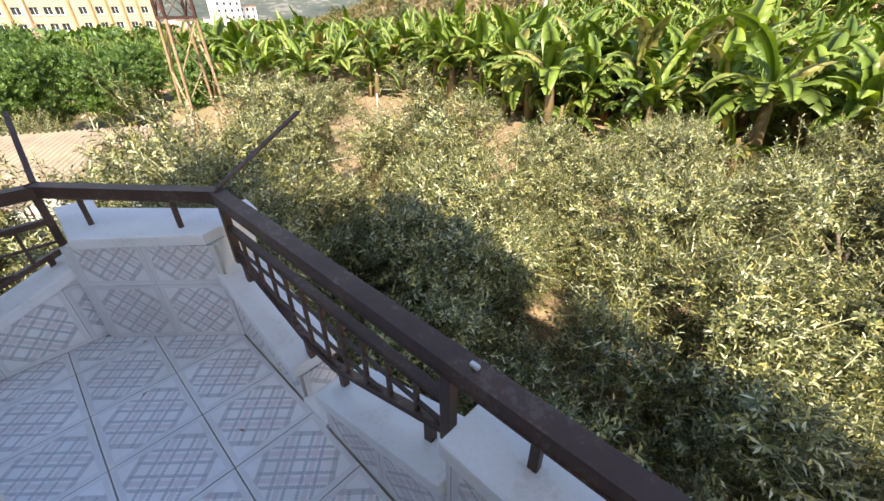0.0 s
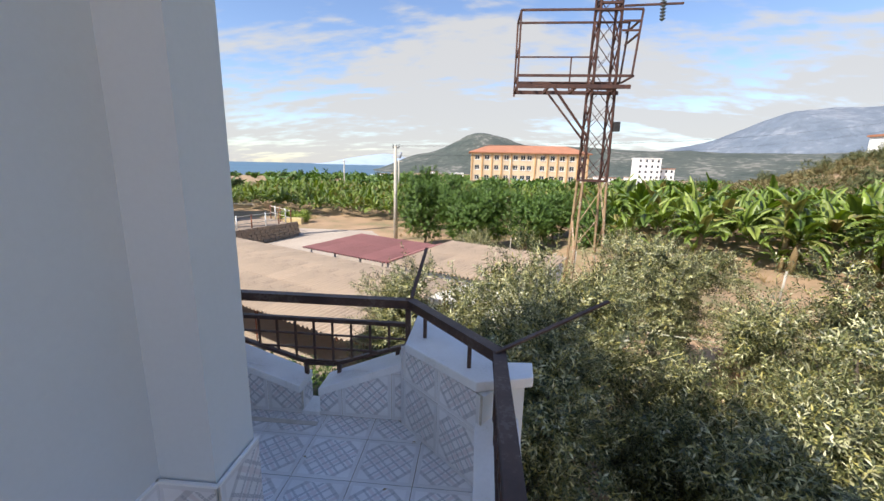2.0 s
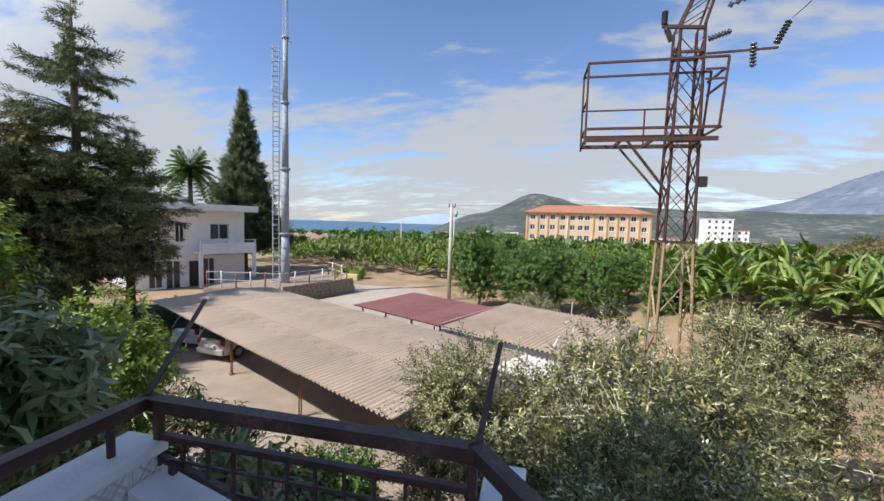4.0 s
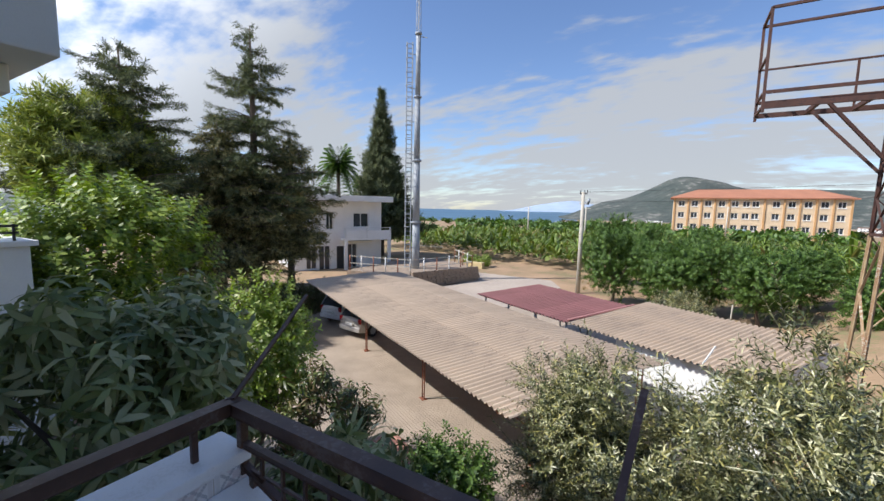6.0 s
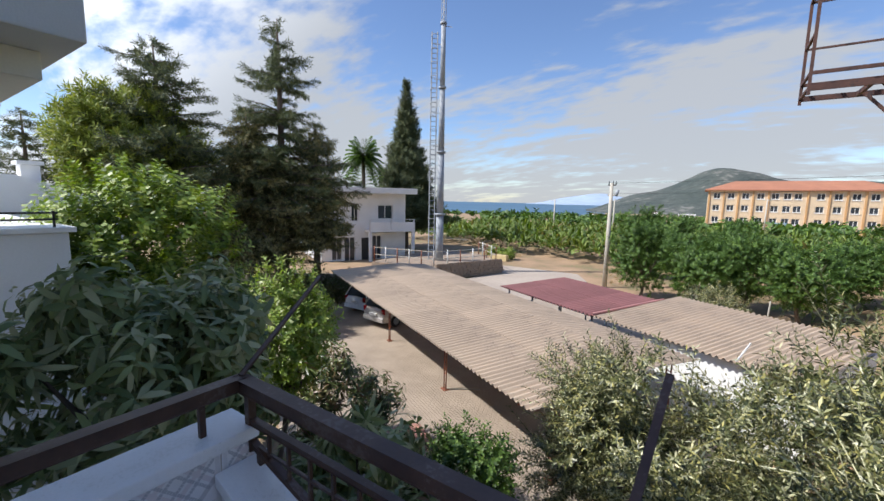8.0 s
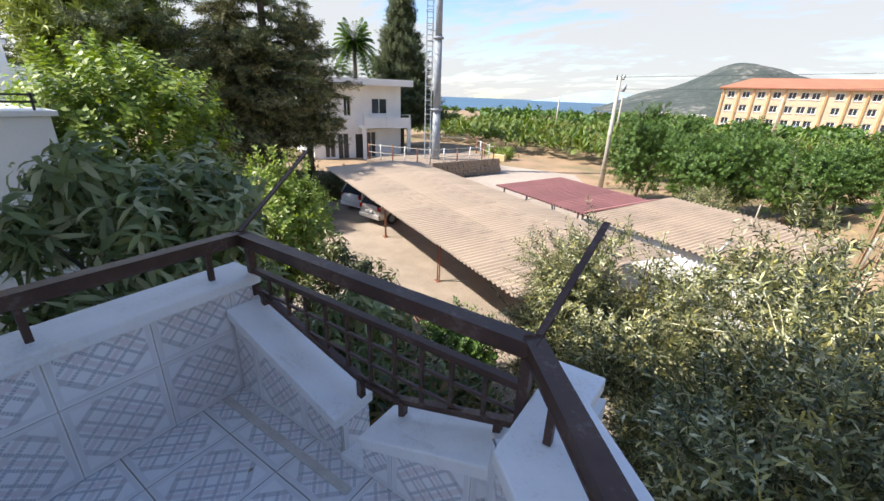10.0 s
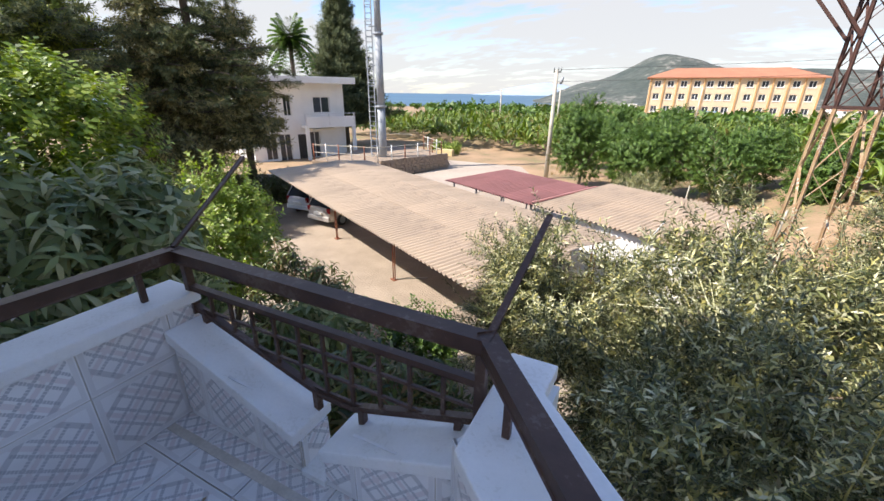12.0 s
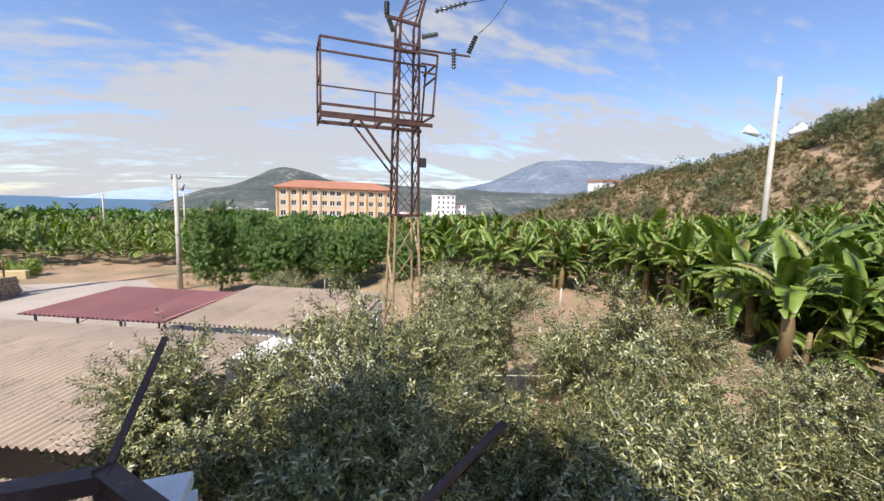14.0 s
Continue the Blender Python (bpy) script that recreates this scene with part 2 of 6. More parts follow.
M_GALV = plain("galvanised steel", (0.34, 0.37, 0.40), (0.28, 0.31, 0.34), 0.6, 0.0, scale=2, fine=30)
M_CONC = plain("weathered concrete", (0.50, 0.47, 0.40), (0.40, 0.37, 0.31), 0.9, scale=1.5, fine=25)
M_STONE = plain("brown field stone", (0.34, 0.26, 0.19), (0.24, 0.19, 0.145), 0.9, scale=2.5, fine=14, bump=0.7, depth=0.03, c=(0.16, 0.13, 0.11))
M_GLASS = plain("dark window glass", (0.035, 0.042, 0.05), (0.06, 0.07, 0.085), 0.08, scale=0.8, fine=4, bump=0)
M_FRAMEW = plain("white window frame", (0.75, 0.75, 0.73), (0.68, 0.68, 0.66), 0.5, scale=2, fine=30, bump=0)
M_YELLOW = plain("pale yellow facade paint", (0.66, 0.52, 0.35), (0.61, 0.48, 0.325), 0.85, scale=0.3, fine=3)
M_ORANGE = plain("orange facade paint", (0.56, 0.33, 0.15), (0.50, 0.30, 0.135), 0.85, scale=0.3, fine=3)
M_ROOF = plain("terracotta roof tiles", (0.40, 0.175, 0.10), (0.33, 0.145, 0.085), 0.85, scale=0.3, fine=3, bump=0.4, depth=0.1)
M_INSUL = plain("brown glazed porcelain", (0.06, 0.07, 0.075), (0.09, 0.10, 0.10), 0.2, scale=4, fine=20, bump=0)
M_BARK = plain("grey bark", (0.17, 0.13, 0.10), (0.11, 0.085, 0.065), 0.95, scale=3, fine=18, bump=0.8, depth=0.02, stretch=(1, 1, 0.3))
M_STEM = plain("banana stem sheath", (0.22, 0.17, 0.07), (0.13, 0.075, 0.04), 0.8, scale=3, fine=14, stretch=(1, 1, 0.3))
M_WATER = plain("sea water", (0.035, 0.095, 0.16), (0.05, 0.13, 0.20), 0.4, scale=0.004, fine=0.03, bump=0.15, depth=1.0, stretch=(0.3, 1, 1))
M_FOREST = plain("wooded hillside", (0.045, 0.06, 0.052), (0.085, 0.095, 0.082), 0.95, scale=0.012, fine=0.07, bump=0.8, depth=8, c=(0.15, 0.15, 0.13), grain=0.4)
# both far ranges: distance haze is mixed into the base colours as blue-grey
M_LIME_HAZE = plain("distant limestone mountain, haze-tinted", (0.105, 0.135, 0.175), (0.145, 0.175, 0.215), 0.95, scale=0.004, fine=0.02, bump=0.8, depth=30, c=(0.17, 0.195, 0.23), grain=0.3)
M_FAR_HAZE = plain("far mountains, haze blue", (0.30, 0.38, 0.48), (0.34, 0.42, 0.52), 0.95, scale=0.002, fine=0.01, bump=0.3, depth=20)
M_TYRE = plain("tyre rubber", (0.02, 0.02, 0.02), (0.03, 0.03, 0.03), 0.8)
M_CARW = plain("white car paint", (0.72, 0.73, 0.74), (0.68, 0.69, 0.70), 0.25, scale=1, fine=20, bump=0)
M_CARS = plain("silver car paint", (0.50, 0.47, 0.44), (0.46, 0.44, 0.42), 0.3, 0.3, scale=1, fine=20, bump=0)
M_LAMPR = plain("red lamp glass", (0.35, 0.02, 0.02), (0.30, 0.02, 0.02), 0.2, bump=0)
M_LAMPW = plain("frosted lamp cover", (0.8, 0.8, 0.8), (0.75, 0.75, 0.75), 0.3, bump=0)

L_OLIVE = leafy("olive leaves", [(0.03, 0.042, 0.017), (0.05, 0.065, 0.024), (0.16, 0.175, 0.06), (0.04, 0.053, 0.021), (0.70, 0.68, 0.42), (0.21, 0.225, 0.08), (0.045, 0.06, 0.024), (0.50, 0.45, 0.15), (0.12, 0.135, 0.05), (0.46, 0.46, 0.24)], 0.4, 0.06)
L_LOQUAT = leafy("loquat leaves", [(0.09, 0.13, 0.042), (0.22, 0.27, 0.095), (0.50, 0.50, 0.28), (0.12, 0.16, 0.055), (0.33, 0.38, 0.15)], 0.45, 0.24)
L_BRIGHT = leafy("bright green leaves", [(0.10, 0.17, 0.022), (0.25, 0.35, 0.045), (0.055, 0.10, 0.016), (0.38, 0.45, 0.09), (0.16, 0.25, 0.03)], 0.5, 0.28)
L_CITRUS = leafy("citrus leaves", [(0.035, 0.075, 0.014), (0.095, 0.18, 0.028), (0.05, 0.10, 0.018), (0.17, 0.27, 0.045)], 0.55, 0.16)
L_YELLOWG = leafy("yellow-green leaves", [(0.202, 0.296, 0.047), (0.310, 0.404, 0.078), (0.139, 0.217, 0.039), (0.389, 0.420, 0.124)], 0.45, 0.3)
L_CONIFER = leafy("conifer needles", [(0.036, 0.056, 0.026), (0.085, 0.115, 0.046), (0.18, 0.20, 0.075), (0.045, 0.064, 0.032)], 0.75, 0.06)
L_CEDAR = leafy("olive-tinged conifer sprays", [(0.045, 0.06, 0.025), (0.15, 0.16, 0.058), (0.34, 0.31, 0.13), (0.04, 0.052, 0.025)], 0.75, 0.06)
L_PINE = leafy("sunny pine needles", [(0.17, 0.23, 0.035), (0.32, 0.38, 0.055), (0.09, 0.135, 0.024), (0.44, 0.46, 0.085)], 0.6, 0.2)
L_BANANA = leafy("banana leaves", [(0.09, 0.155, 0.022), (0.18, 0.26, 0.038), (0.055, 0.10, 0.016), (0.29, 0.35, 0.075), (0.12, 0.19, 0.028), (0.22, 0.30, 0.046), (0.07, 0.12, 0.018), (0.15, 0.225, 0.036), (0.31, 0.24, 0.085)], 0.45, 0.22)
L_SCRUB = leafy("dry scrub", [(0.12, 0.125, 0.05), (0.25, 0.19, 0.08), (0.16, 0.15, 0.06), (0.28, 0.215, 0.10), (0.10, 0.11, 0.042)], 0.8, 0.1)
L_DRY = leafy("dry grass", [(0.450, 0.317, 0.159), (0.344, 0.238, 0.118), (0.265, 0.225, 0.093)], 0.85, 0.2)
L_REDDRY = leafy("withered reddish weeds", [(0.265, 0.146, 0.099), (0.356, 0.212, 0.132), (0.198, 0.118, 0.079)], 0.85, 0.15)
L_DARKSHRUB = leafy("dark shrub leaves", [(0.030, 0.05, 0.016), (0.075, 0.11, 0.03), (0.17, 0.10, 0.055), (0.15, 0.19, 0.055), (0.04, 0.06, 0.02)], 0.4, 0.18)
L_HILLBUSH = leafy("hillside bush leaves", [(0.075, 0.095, 0.04), (0.13, 0.145, 0.055), (0.06, 0.08, 0.035), (0.22, 0.19, 0.075)], 0.7, 0.1)


# ---- mesh helpers ----
def link_mesh(name, verts, faces, material, parent=None, label="", smooth=False):
    me = bpy.data.meshes.new(name)
    me.from_pydata([tuple(v) for v in verts], [], [tuple(f) for f in faces])
    me.update()
    if smooth:
        me.polygons.foreach_set("use_smooth", [True] * len(me.polygons))
    me.materials.append(material)
    ob = new(name, me)
    ob.parent = parent
    if label:
        ob["label"] = label
    return ob


def part(name, bm, material, parent=None, label=""):
    me = bpy.data.meshes.new(name)
    bm.to_mesh(me)
    bm.free()
    me.materials.append(material)
    ob = new(name, me)
    ob.parent = parent
    if label:
        ob["label"] = label
    return ob


def share(name, me, parent, m):
    ob = new(name, me)
    ob.parent = parent
    ob.matrix_basis = m
    return ob


def add_box(bm, lo, hi, bevel=0.0):
    r = bmesh.ops.create_cube(bm, size=1)
    lo, hi = Vector(lo), Vector(hi)
    for v in r["verts"]:
        v.co = Vector(((lo[i] + hi[i]) / 2 + v.co[i] * (hi[i] - lo[i]) for i in range(3)))
    if bevel:
        es = list({e for v in r["verts"] for e in v.link_edges})
        bmesh.ops.bevel(bm, geom=es, offset=bevel, segments=2, affect="EDGES", profile=0.6)


def box(name, lo, hi, material, parent=None, bevel=0.0, label=""):
    bm = bmesh.new()
    add_box(bm, lo, hi, bevel)
    return part(name, bm, material, parent, label)


def add_bar(bm, a, b, w, h, bevel=0.0, upright=(0, 0, 1)):
    """A bar of section w x h from a to b."""
    a, b = Vector(a), Vector(b)
    d = (b - a).normalized()
    up = Vector(upright)
    if abs(d.dot(up)) > 0.98:
        up = Vector((0, 1, 0))
    s = d.cross(up).normalized()
    u = s.cross(d).normalized()
    r = bmesh.ops.create_cube(bm, size=1)
    ln = (b - a).length
    for v in r["verts"]:
        v.co = (a + b) / 2 + d * (v.co.x * ln) + s * (v.co.y * w) + u * (v.co.z * h)
    if bevel:
        es = list({e for v in r["verts"] for e in v.link_edges})
        bmesh.ops.bevel(bm, geom=es, offset=bevel, segments=2, affect="EDGES", profile=0.6)


def bar(name, a, b, w, h, material, parent=None, bevel=0.0, label=""):
    bm = bmesh.new()
    add_bar(bm, a, b, w, h, bevel)
    return part(name, bm, material, parent, label)


def add_tube(bm, pts, radii, sides=8, caps=True):
    """A tapered tube along points."""
    rings = []
    for i, p in enumerate(pts):
        p = Vector(p)
        d = (Vector(pts[min(i + 1, len(pts) - 1)]) - Vector(pts[max(i - 1, 0)])).normalized()
        s = d.cross(Vector((0.31, 0.9, 0.2))).normalized()
        u = s.cross(d)
        rings.append([bm.verts.new(p + (s * math.cos(a) + u * math.sin(a)) * radii[i]) for a in (2 * math.pi * k / sides for k in range(sides))])
    for r0, r1 in zip(rings, rings[1:]):
        for k in range(sides):
            bm.faces.new((r0[k], r0[(k + 1) % sides], r1[(k + 1) % sides], r1[k])).smooth = True
    if caps:
        bm.faces.new(rings[0][::-1]); bm.faces.new(rings[-1])


def tube(name, pts, radii, material, parent=None, sides=8, label=""):
    bm = bmesh.new()
    add_tube(bm, pts, radii, sides)
    return part(name, bm, material, parent, label)


def thing(name, at, label, category, group="", kind=""):
    return tagged(_at(new(name), at), label, category, group, kind)


def _at(ob, at):
    ob.location = at
    return ob


def smooth01(a, b, v):
    t = np.clip((np.asarray(v, float) - a) / (b - a), 0, 1)
    return t * t * (3 - 2 * t)


# ---- ground ----
def ground_z(x, y):
    """Height of the land: car park, the orchard that lies higher, the hillside, the fall to the sea."""
    x, y = np.asarray(x, float), np.asarray(y, float)
    r = np.hypot(x, y)
    z = -5.0 + 1.75 * smooth01(1.0, 9.0, x - 0.12 * (y - 8)) * smooth01(70, 30, y) + 0.5 * smooth01(-17, -24, x) * smooth01(60, 40, y)
    z = z + (20.0 + 7.5 * smooth01(84, 28, y)) * smooth01(45, 118, x - 0.15 * (y - 50)) * smooth01(165, 88, y)
    z = z - 19.5 * smooth01(90, 800, r)
    az = np.degrees(np.arctan2(x, y))
    z = z - 8.0 * smooth01(760, 900, r) * smooth01(-12.5, -15, az)
    return z


def build_ground():
    radii = np.concatenate([np.linspace(0, 60, 61), 60 * np.exp(np.linspace(0.02, math.log(4700 / 60), 70))])
    n_az = 240
    verts, faces = [], []
    for r in radii:
        a = np.linspace(0, 2 * math.pi, n_az, endpoint=False)
        x, y = r * np.sin(a), r * np.cos(a) + 8
        z = ground_z(x, y)
        if 3 < r < 300:
            z = z - 0.09 * np.abs([noise.noise((px * 0.25, py * 0.25, 0)) for px, py in zip(x, y)]) * (r > 12)
        verts += list(zip(x, y, z))
    for i in range(len(radii) - 1):
        for k in range(n_az):
            k2 = (k + 1) % n_az
            faces.append((i * n_az + k, (i + 1) * n_az + k, (i + 1) * n_az + k2, i * n_az + k2))
    return tagged(link_mesh("ground", verts, faces, M_SOIL, smooth=True), "dry sandy orchard soil with weeds", "ground", kind="structure")


build_ground()

# sea
sea_v = [(r * math.sin(a), r * math.cos(a), -25.0) for r in (600, 1500, 2500, 4800) for a in np.radians(np.linspace(-120, -2, 40))]
sea_f = [(i * 40 + k, (i + 1) * 40 + k, (i + 1) * 40 + k + 1, i * 40 + k + 1) for i in range(3) for k in range(39)]
tagged(link_mesh("water", sea_v, sea_f, M_WATER), "deep blue sea beyond the plain", "sea", kind="structure")


def ridge(name, az0, az1, r0, r1, profile, material, label, rough):
    """A range of hills: heights follow a profile of the bearing, rising to the crest at two thirds of its depth."""
    na, nr = 170, 26
    verts, faces = [], []
    for i in range(nr):
        f = i / (nr - 1)
        r = r0 + (r1 - r0) * f
        body = math.sin(min(f / 0.66, 1.0) * math.pi / 2) ** 1.4 if f < 0.66 else 1 - 0.5 * ((f - 0.66) / 0.34)
        for k in range(na):
            az = az0 + (az1 - az0) * k / (na - 1)
            a = radians(az)
            x, y = r * math.sin(a), r * math.cos(a)
            wave = noise.fractal((x / rough, y / rough, 0.3), 1.0, 2.0, 5)
            verts.append((x, y, -27 + max(profile(az), 0) * body * (1 + 0.16 * wave * (1 - f * 0.4))))
    for i in range(nr - 1):
        for k in range(na - 1):
            faces.append((i * na + k, (i + 1) * na + k, (i + 1) * na + k + 1, i * na + k + 1))
    return tagged(link_mesh(name, verts, faces, material, smooth=True), label, "hills", kind="structure")


def bump(az, c, w, h):
    return h * math.exp(-((az - c) / w) ** 2)


ridge("backdrop_hill", -16.5, 60, 1050, 1750, lambda a: smooth01(-15.5, -8, a) * 58 + bump(a, 0.4, 5.2, 76) + bump(a, 11, 7, 30) + bump(a, 25, 10, 22) + bump(a, 44, 14, 20), M_FOREST, "dark wooded hill behind the plain", 260)
ridge("backdrop_mountain", 12, 75, 2700, 4300, lambda a: bump(a, 35.4, 6.4, 365) + bump(a, 28, 6, 120) + bump(a, 46, 8, 330) + bump(a, 19, 8, 130) + bump(a, 60, 12, 260), M_LIME_HAZE, "limestone mountain under clouds, pale blue haze in its colour", 700)
ridge("backdrop_coast", -24, -5, 3600, 4650, lambda a: bump(a, -12.5, 4.2, 115) + bump(a, -17.5, 3, 40), M_FAR_HAZE, "mountains along the coast, faint blue haze in their colour", 900)

# ---- balcony ----
T = 0.33           # tile pitch
XW, XE, YN, YS = -1.23, 0.675, 1.205, -4.2   # inner faces
CH = 0.53          # chamfer at the corner
CAP_Z = 0.60       # coping of the high parapets
RAIL_Z = 0.765


def wall_frame(a, b):
    """Matrix: local x along the wall from a to b, local y up, local z towards the right of a-b."""
    a, b = Vector((*a, 0)), Vector((*b, 0))
    x = (b - a).normalized()
    y = Vector((0, 0, 1))
    z = x.cross(y)
    m = Matrix((x, y, z)).transposed().to_4x4()
    m.translation = a
    return m, (b - a).length


def prism(poly, t0, t1):
    """Verts and faces of a flat polygon in local xy, from depth t0 to t1."""
    n = len(poly)
    v = [(x, y, t0) for x, y in poly] + [(x, y, t1) for x, y in poly]
    f = [tuple(range(n))[::-1], tuple(range(n, 2 * n))] + [(i, (i + 1) % n, n + (i + 1) % n, n + i) for i in range(n)]
    return v, f


def height_at(profile, s):
    for (s0, h0), (s1, h1) in zip(profile, profile[1:]):
        if s0 <= s <= s1 and s1 > s0:
            return h0 + (h1 - h0) * (s - s0) / (s1 - s0)
    return profile[-1][1]


def clad(parent, m, profile, offset=0.0, gap=0.005, face=0.010):
    """Tiles on a wall, cut along the sloping top: each one a piece in its own plane, on a bed of grout."""
    bed = [(profile[0][0], 0.0), (profile[-1][0], 0.0)] + list(profile[::-1])
    v, f = prism(bed, 0.0015, 0.006)
    ob = link_mesh("grout_bed", v, f, M_JOINT, parent)
    ob.matrix_basis = m
    s0, s1 = profile[0][0], profile[-1][0]
    cuts = sorted({s for s, _ in profile} | {s0 + offset + T * k for k in range(-1, 40) if s0 < s0 + offset + T * k < s1})
    for a, b in zip(cuts, cuts[1:]):
        if b - a < 0.015:
            continue
        mid_column = s0 + offset + T * (math.floor(((a + b) / 2 - s0 - offset) / T) + 0.5)
        ha, hb = height_at(profile, a + 1e-6), height_at(profile, b - 1e-6)
        row = 0
        while row * T < max(ha, hb) - 0.01:
            z0, z1 = row * T + gap, (row + 1) * T
            c = (mid_column, z0 + T / 2)
            pts = []
            xa, xb = a + gap / 2, b - gap / 2
            ta, tb = min(z1, ha), min(z1, hb)
            if ta > z0 + 0.004 or tb > z0 + 0.004:
                pts = [(xa, z0), (xb, z0)]
                if tb > z0 + 0.002:
                    pts.append((xb, tb))
                if (ha - z1) * (hb - z1) < 0:
                    xm = a + (b - a) * (z1 - ha) / (hb - ha)
                    pts.append((xm, z1))
                if ta > z0 + 0.002:
                    pts.append((xa, ta))
                if len(pts) >= 3:
                    v, f = prism([(x - c[0], y - c[1]) for x, y in pts], 0.0, face)
                    ob = link_mesh("tile", v, f, M_TILE, parent)
                    ob.matrix_basis = m @ Matrix.Translation((c[0], c[1], 0))
            row += 1


def coping(parent, m, pts, depth0, depth1, thick=0.055):
    """White coping along a run of (s, z) points."""
    for (s0, z0), (s1, z1) in zip(pts, pts[1:]):
        v, f = prism([(s0, z0 - thick), (s1, z1 - thick), (s1, z1), (s0, z0)], depth0, depth1)
        bm = bmesh.new()
        vs = [bm.verts.new(p) for p in v]
        for q in f:
            bm.faces.new([vs[i] for i in q])
        bmesh.ops.recalc_face_normals(bm, faces=bm.faces[:])
        bmesh.ops.bevel(bm, geom=bm.edges[:], offset=0.008, segments=2, affect="EDGES", profile=0.6)
        ob = part("coping", bm, M_CAP, parent, "white painted coping, dusty on top")
        ob.matrix_basis = m


def parapet(name, a, b, pieces, offset=0.0, label="white parapet clad with patterned tiles", outer=0.15):
    """A parapet whose inner face runs from a to b; pieces: lists of (s, z of the coping's top)."""
    m, ln = wall_frame(a, b)
    verts, faces = [], []
    for run in pieces:
        poly = [(run[0][0], -0.25)] + [(run[-1][0], -0.25)] + [(s, z - 0.05) for s, z in run[::-1]]
        v, f = prism(poly, -outer, 0.0)
        faces += [tuple(i + len(verts) for i in q) for q in f]
        verts += v
    ob = tagged(link_mesh(name, verts, faces, M_WALLW), label, "parapet", kind="structure")
    ob.matrix_basis = m
    for run in pieces:
        clad(ob, Matrix(), [(s, z - 0.055) for s, z in run], offset)
        coping(ob, Matrix(), run, -outer - 0.035, 0.035)
    return ob


GAP_W = (-0.50, -0.375)
# west parapet, high all along
parapet("wall_parapet_west", (XW, 0.25), (XW, YN + 0.15), [[(0, CAP_Z), (YN + 0.15 - 0.25, CAP_Z)]], offset=0.295)
# north parapet: two slopes down to a gap
nx = lambda x: x - XW
north = parapet("wall_parapet_north", (XW, YN), (XE, YN), [[(nx(XW) + 0.02, 0.47), (nx(GAP_W[0]), 0.215)], [(nx(GAP_W[1]), 0.205), (nx(XE - CH) + 0.07, 0.44)]], offset=0.15)
# chamfer, high
c45 = CH * math.sqrt(2)
def corner_pier():
    """The high pier across the corner: an angled block with a coping that widens at both ends, tiled on its inner face."""
    outline = [(0.215, 1.085), (0.64, 0.70), (0.93, 0.785), (0.945, 0.95), (0.80, 0.935), (0.375, 1.40), (0.385, 1.555), (0.22, 1.555)]
    mid = Vector((sum(x for x, y in outline) / 8, sum(y for x, y in outline) / 8))
    core = [mid + (Vector(q) - mid) * 0.90 for q in outline]
    m, ln = wall_frame((XE - CH, YN), (XE, YN - CH))
    v, f = prism(core, -0.25, CAP_Z - 0.05)
    ob = tagged(link_mesh("wall_parapet_corner", v, f, M_WALLW), "white parapet clad with patterned tiles", "parapet", kind="structure")
    clad(ob, m, [(0.05, CAP_Z - 0.055), (c45, CAP_Z - 0.055)], 0.03)
    v, f = prism([(0.05, 0.0), (c45, 0.0), (c45, CAP_Z - 0.06), (0.05, CAP_Z - 0.06)], -0.12, 0.0)
    q = link_mesh("backing", v, f, M_WALLW, ob)
    q.matrix_basis = m
    bm = bmesh.new()
    v, f = prism(outline, CAP_Z - 0.055, CAP_Z)
    vs = [bm.verts.new(q) for q in v]
    for q in f:
        bm.faces.new([vs[i] for i in q])
    bmesh.ops.recalc_face_normals(bm, faces=bm.faces[:])
    bmesh.ops.bevel(bm, geom=bm.edges[:], offset=0.008, segments=2, affect="EDGES", profile=0.6)
    part("coping", bm, M_CAP, ob, "white painted coping, dusty on top")


corner_pier()
# east parapet: slopes, gap, then the high pier
ey = lambda y: (YN - CH) - y
parapet("wall_parapet_east", (XE, YN - CH), (XE, YS), [[(-0.06, 0.40), (ey(0.07), 0.215)], [(ey(-0.11), 0.22), (ey(-0.76), 0.43)], [(ey(-0.76), CAP_Z + 0.02), (ey(-2.0), CAP_Z + 0.02)], [(ey(-2.0), 0.43), (ey(YS), 0.3)]], offset=0.02)
# end faces and sills in the gaps
box("sill", (GAP_W[0] - 0.0, YN - 0.02, -0.02), (GAP_W[1], YN + 0.16, 0.028), M_CAP, None, 0.006)
tagged(bpy.data.objects["sill"], "low white sill in the parapet gap", "sill", kind="structure")
tagged(box("sill", (XE - 0.02, -0.11, -0.02), (XE + 0.16, 0.07, 0.028), M_CAP, None, 0.006), "low white sill in the parapet gap", "sill", kind="structure")

for m, h in ((wall_frame((GAP_W[0], YN), (GAP_W[0], YN + 0.15))[0], 0.16), (wall_frame((XE, 0.07), (XE + 0.15, 0.07))[0], 0.16)):
    clad(north, north.matrix_basis.inverted() @ m, [(0, h), (0.15, h)], 0.0)
# slab and floor tiles
slab_v, slab_f = prism([(XW - 0.15, YS), (XE + 0.15, YS), (XE + 0.15, YN - CH + 0.06), (XE - CH + 0.06, YN + 0.15), (XW - 0.15, YN + 0.15)], -0.22, -0.006)
tagged(link_mesh("floor", slab_v, slab_f, M_GROUT), "balcony floor of patterned glazed tiles with dirty joints", "floor", kind="structure")
floor = bpy.data.objects["floor"]


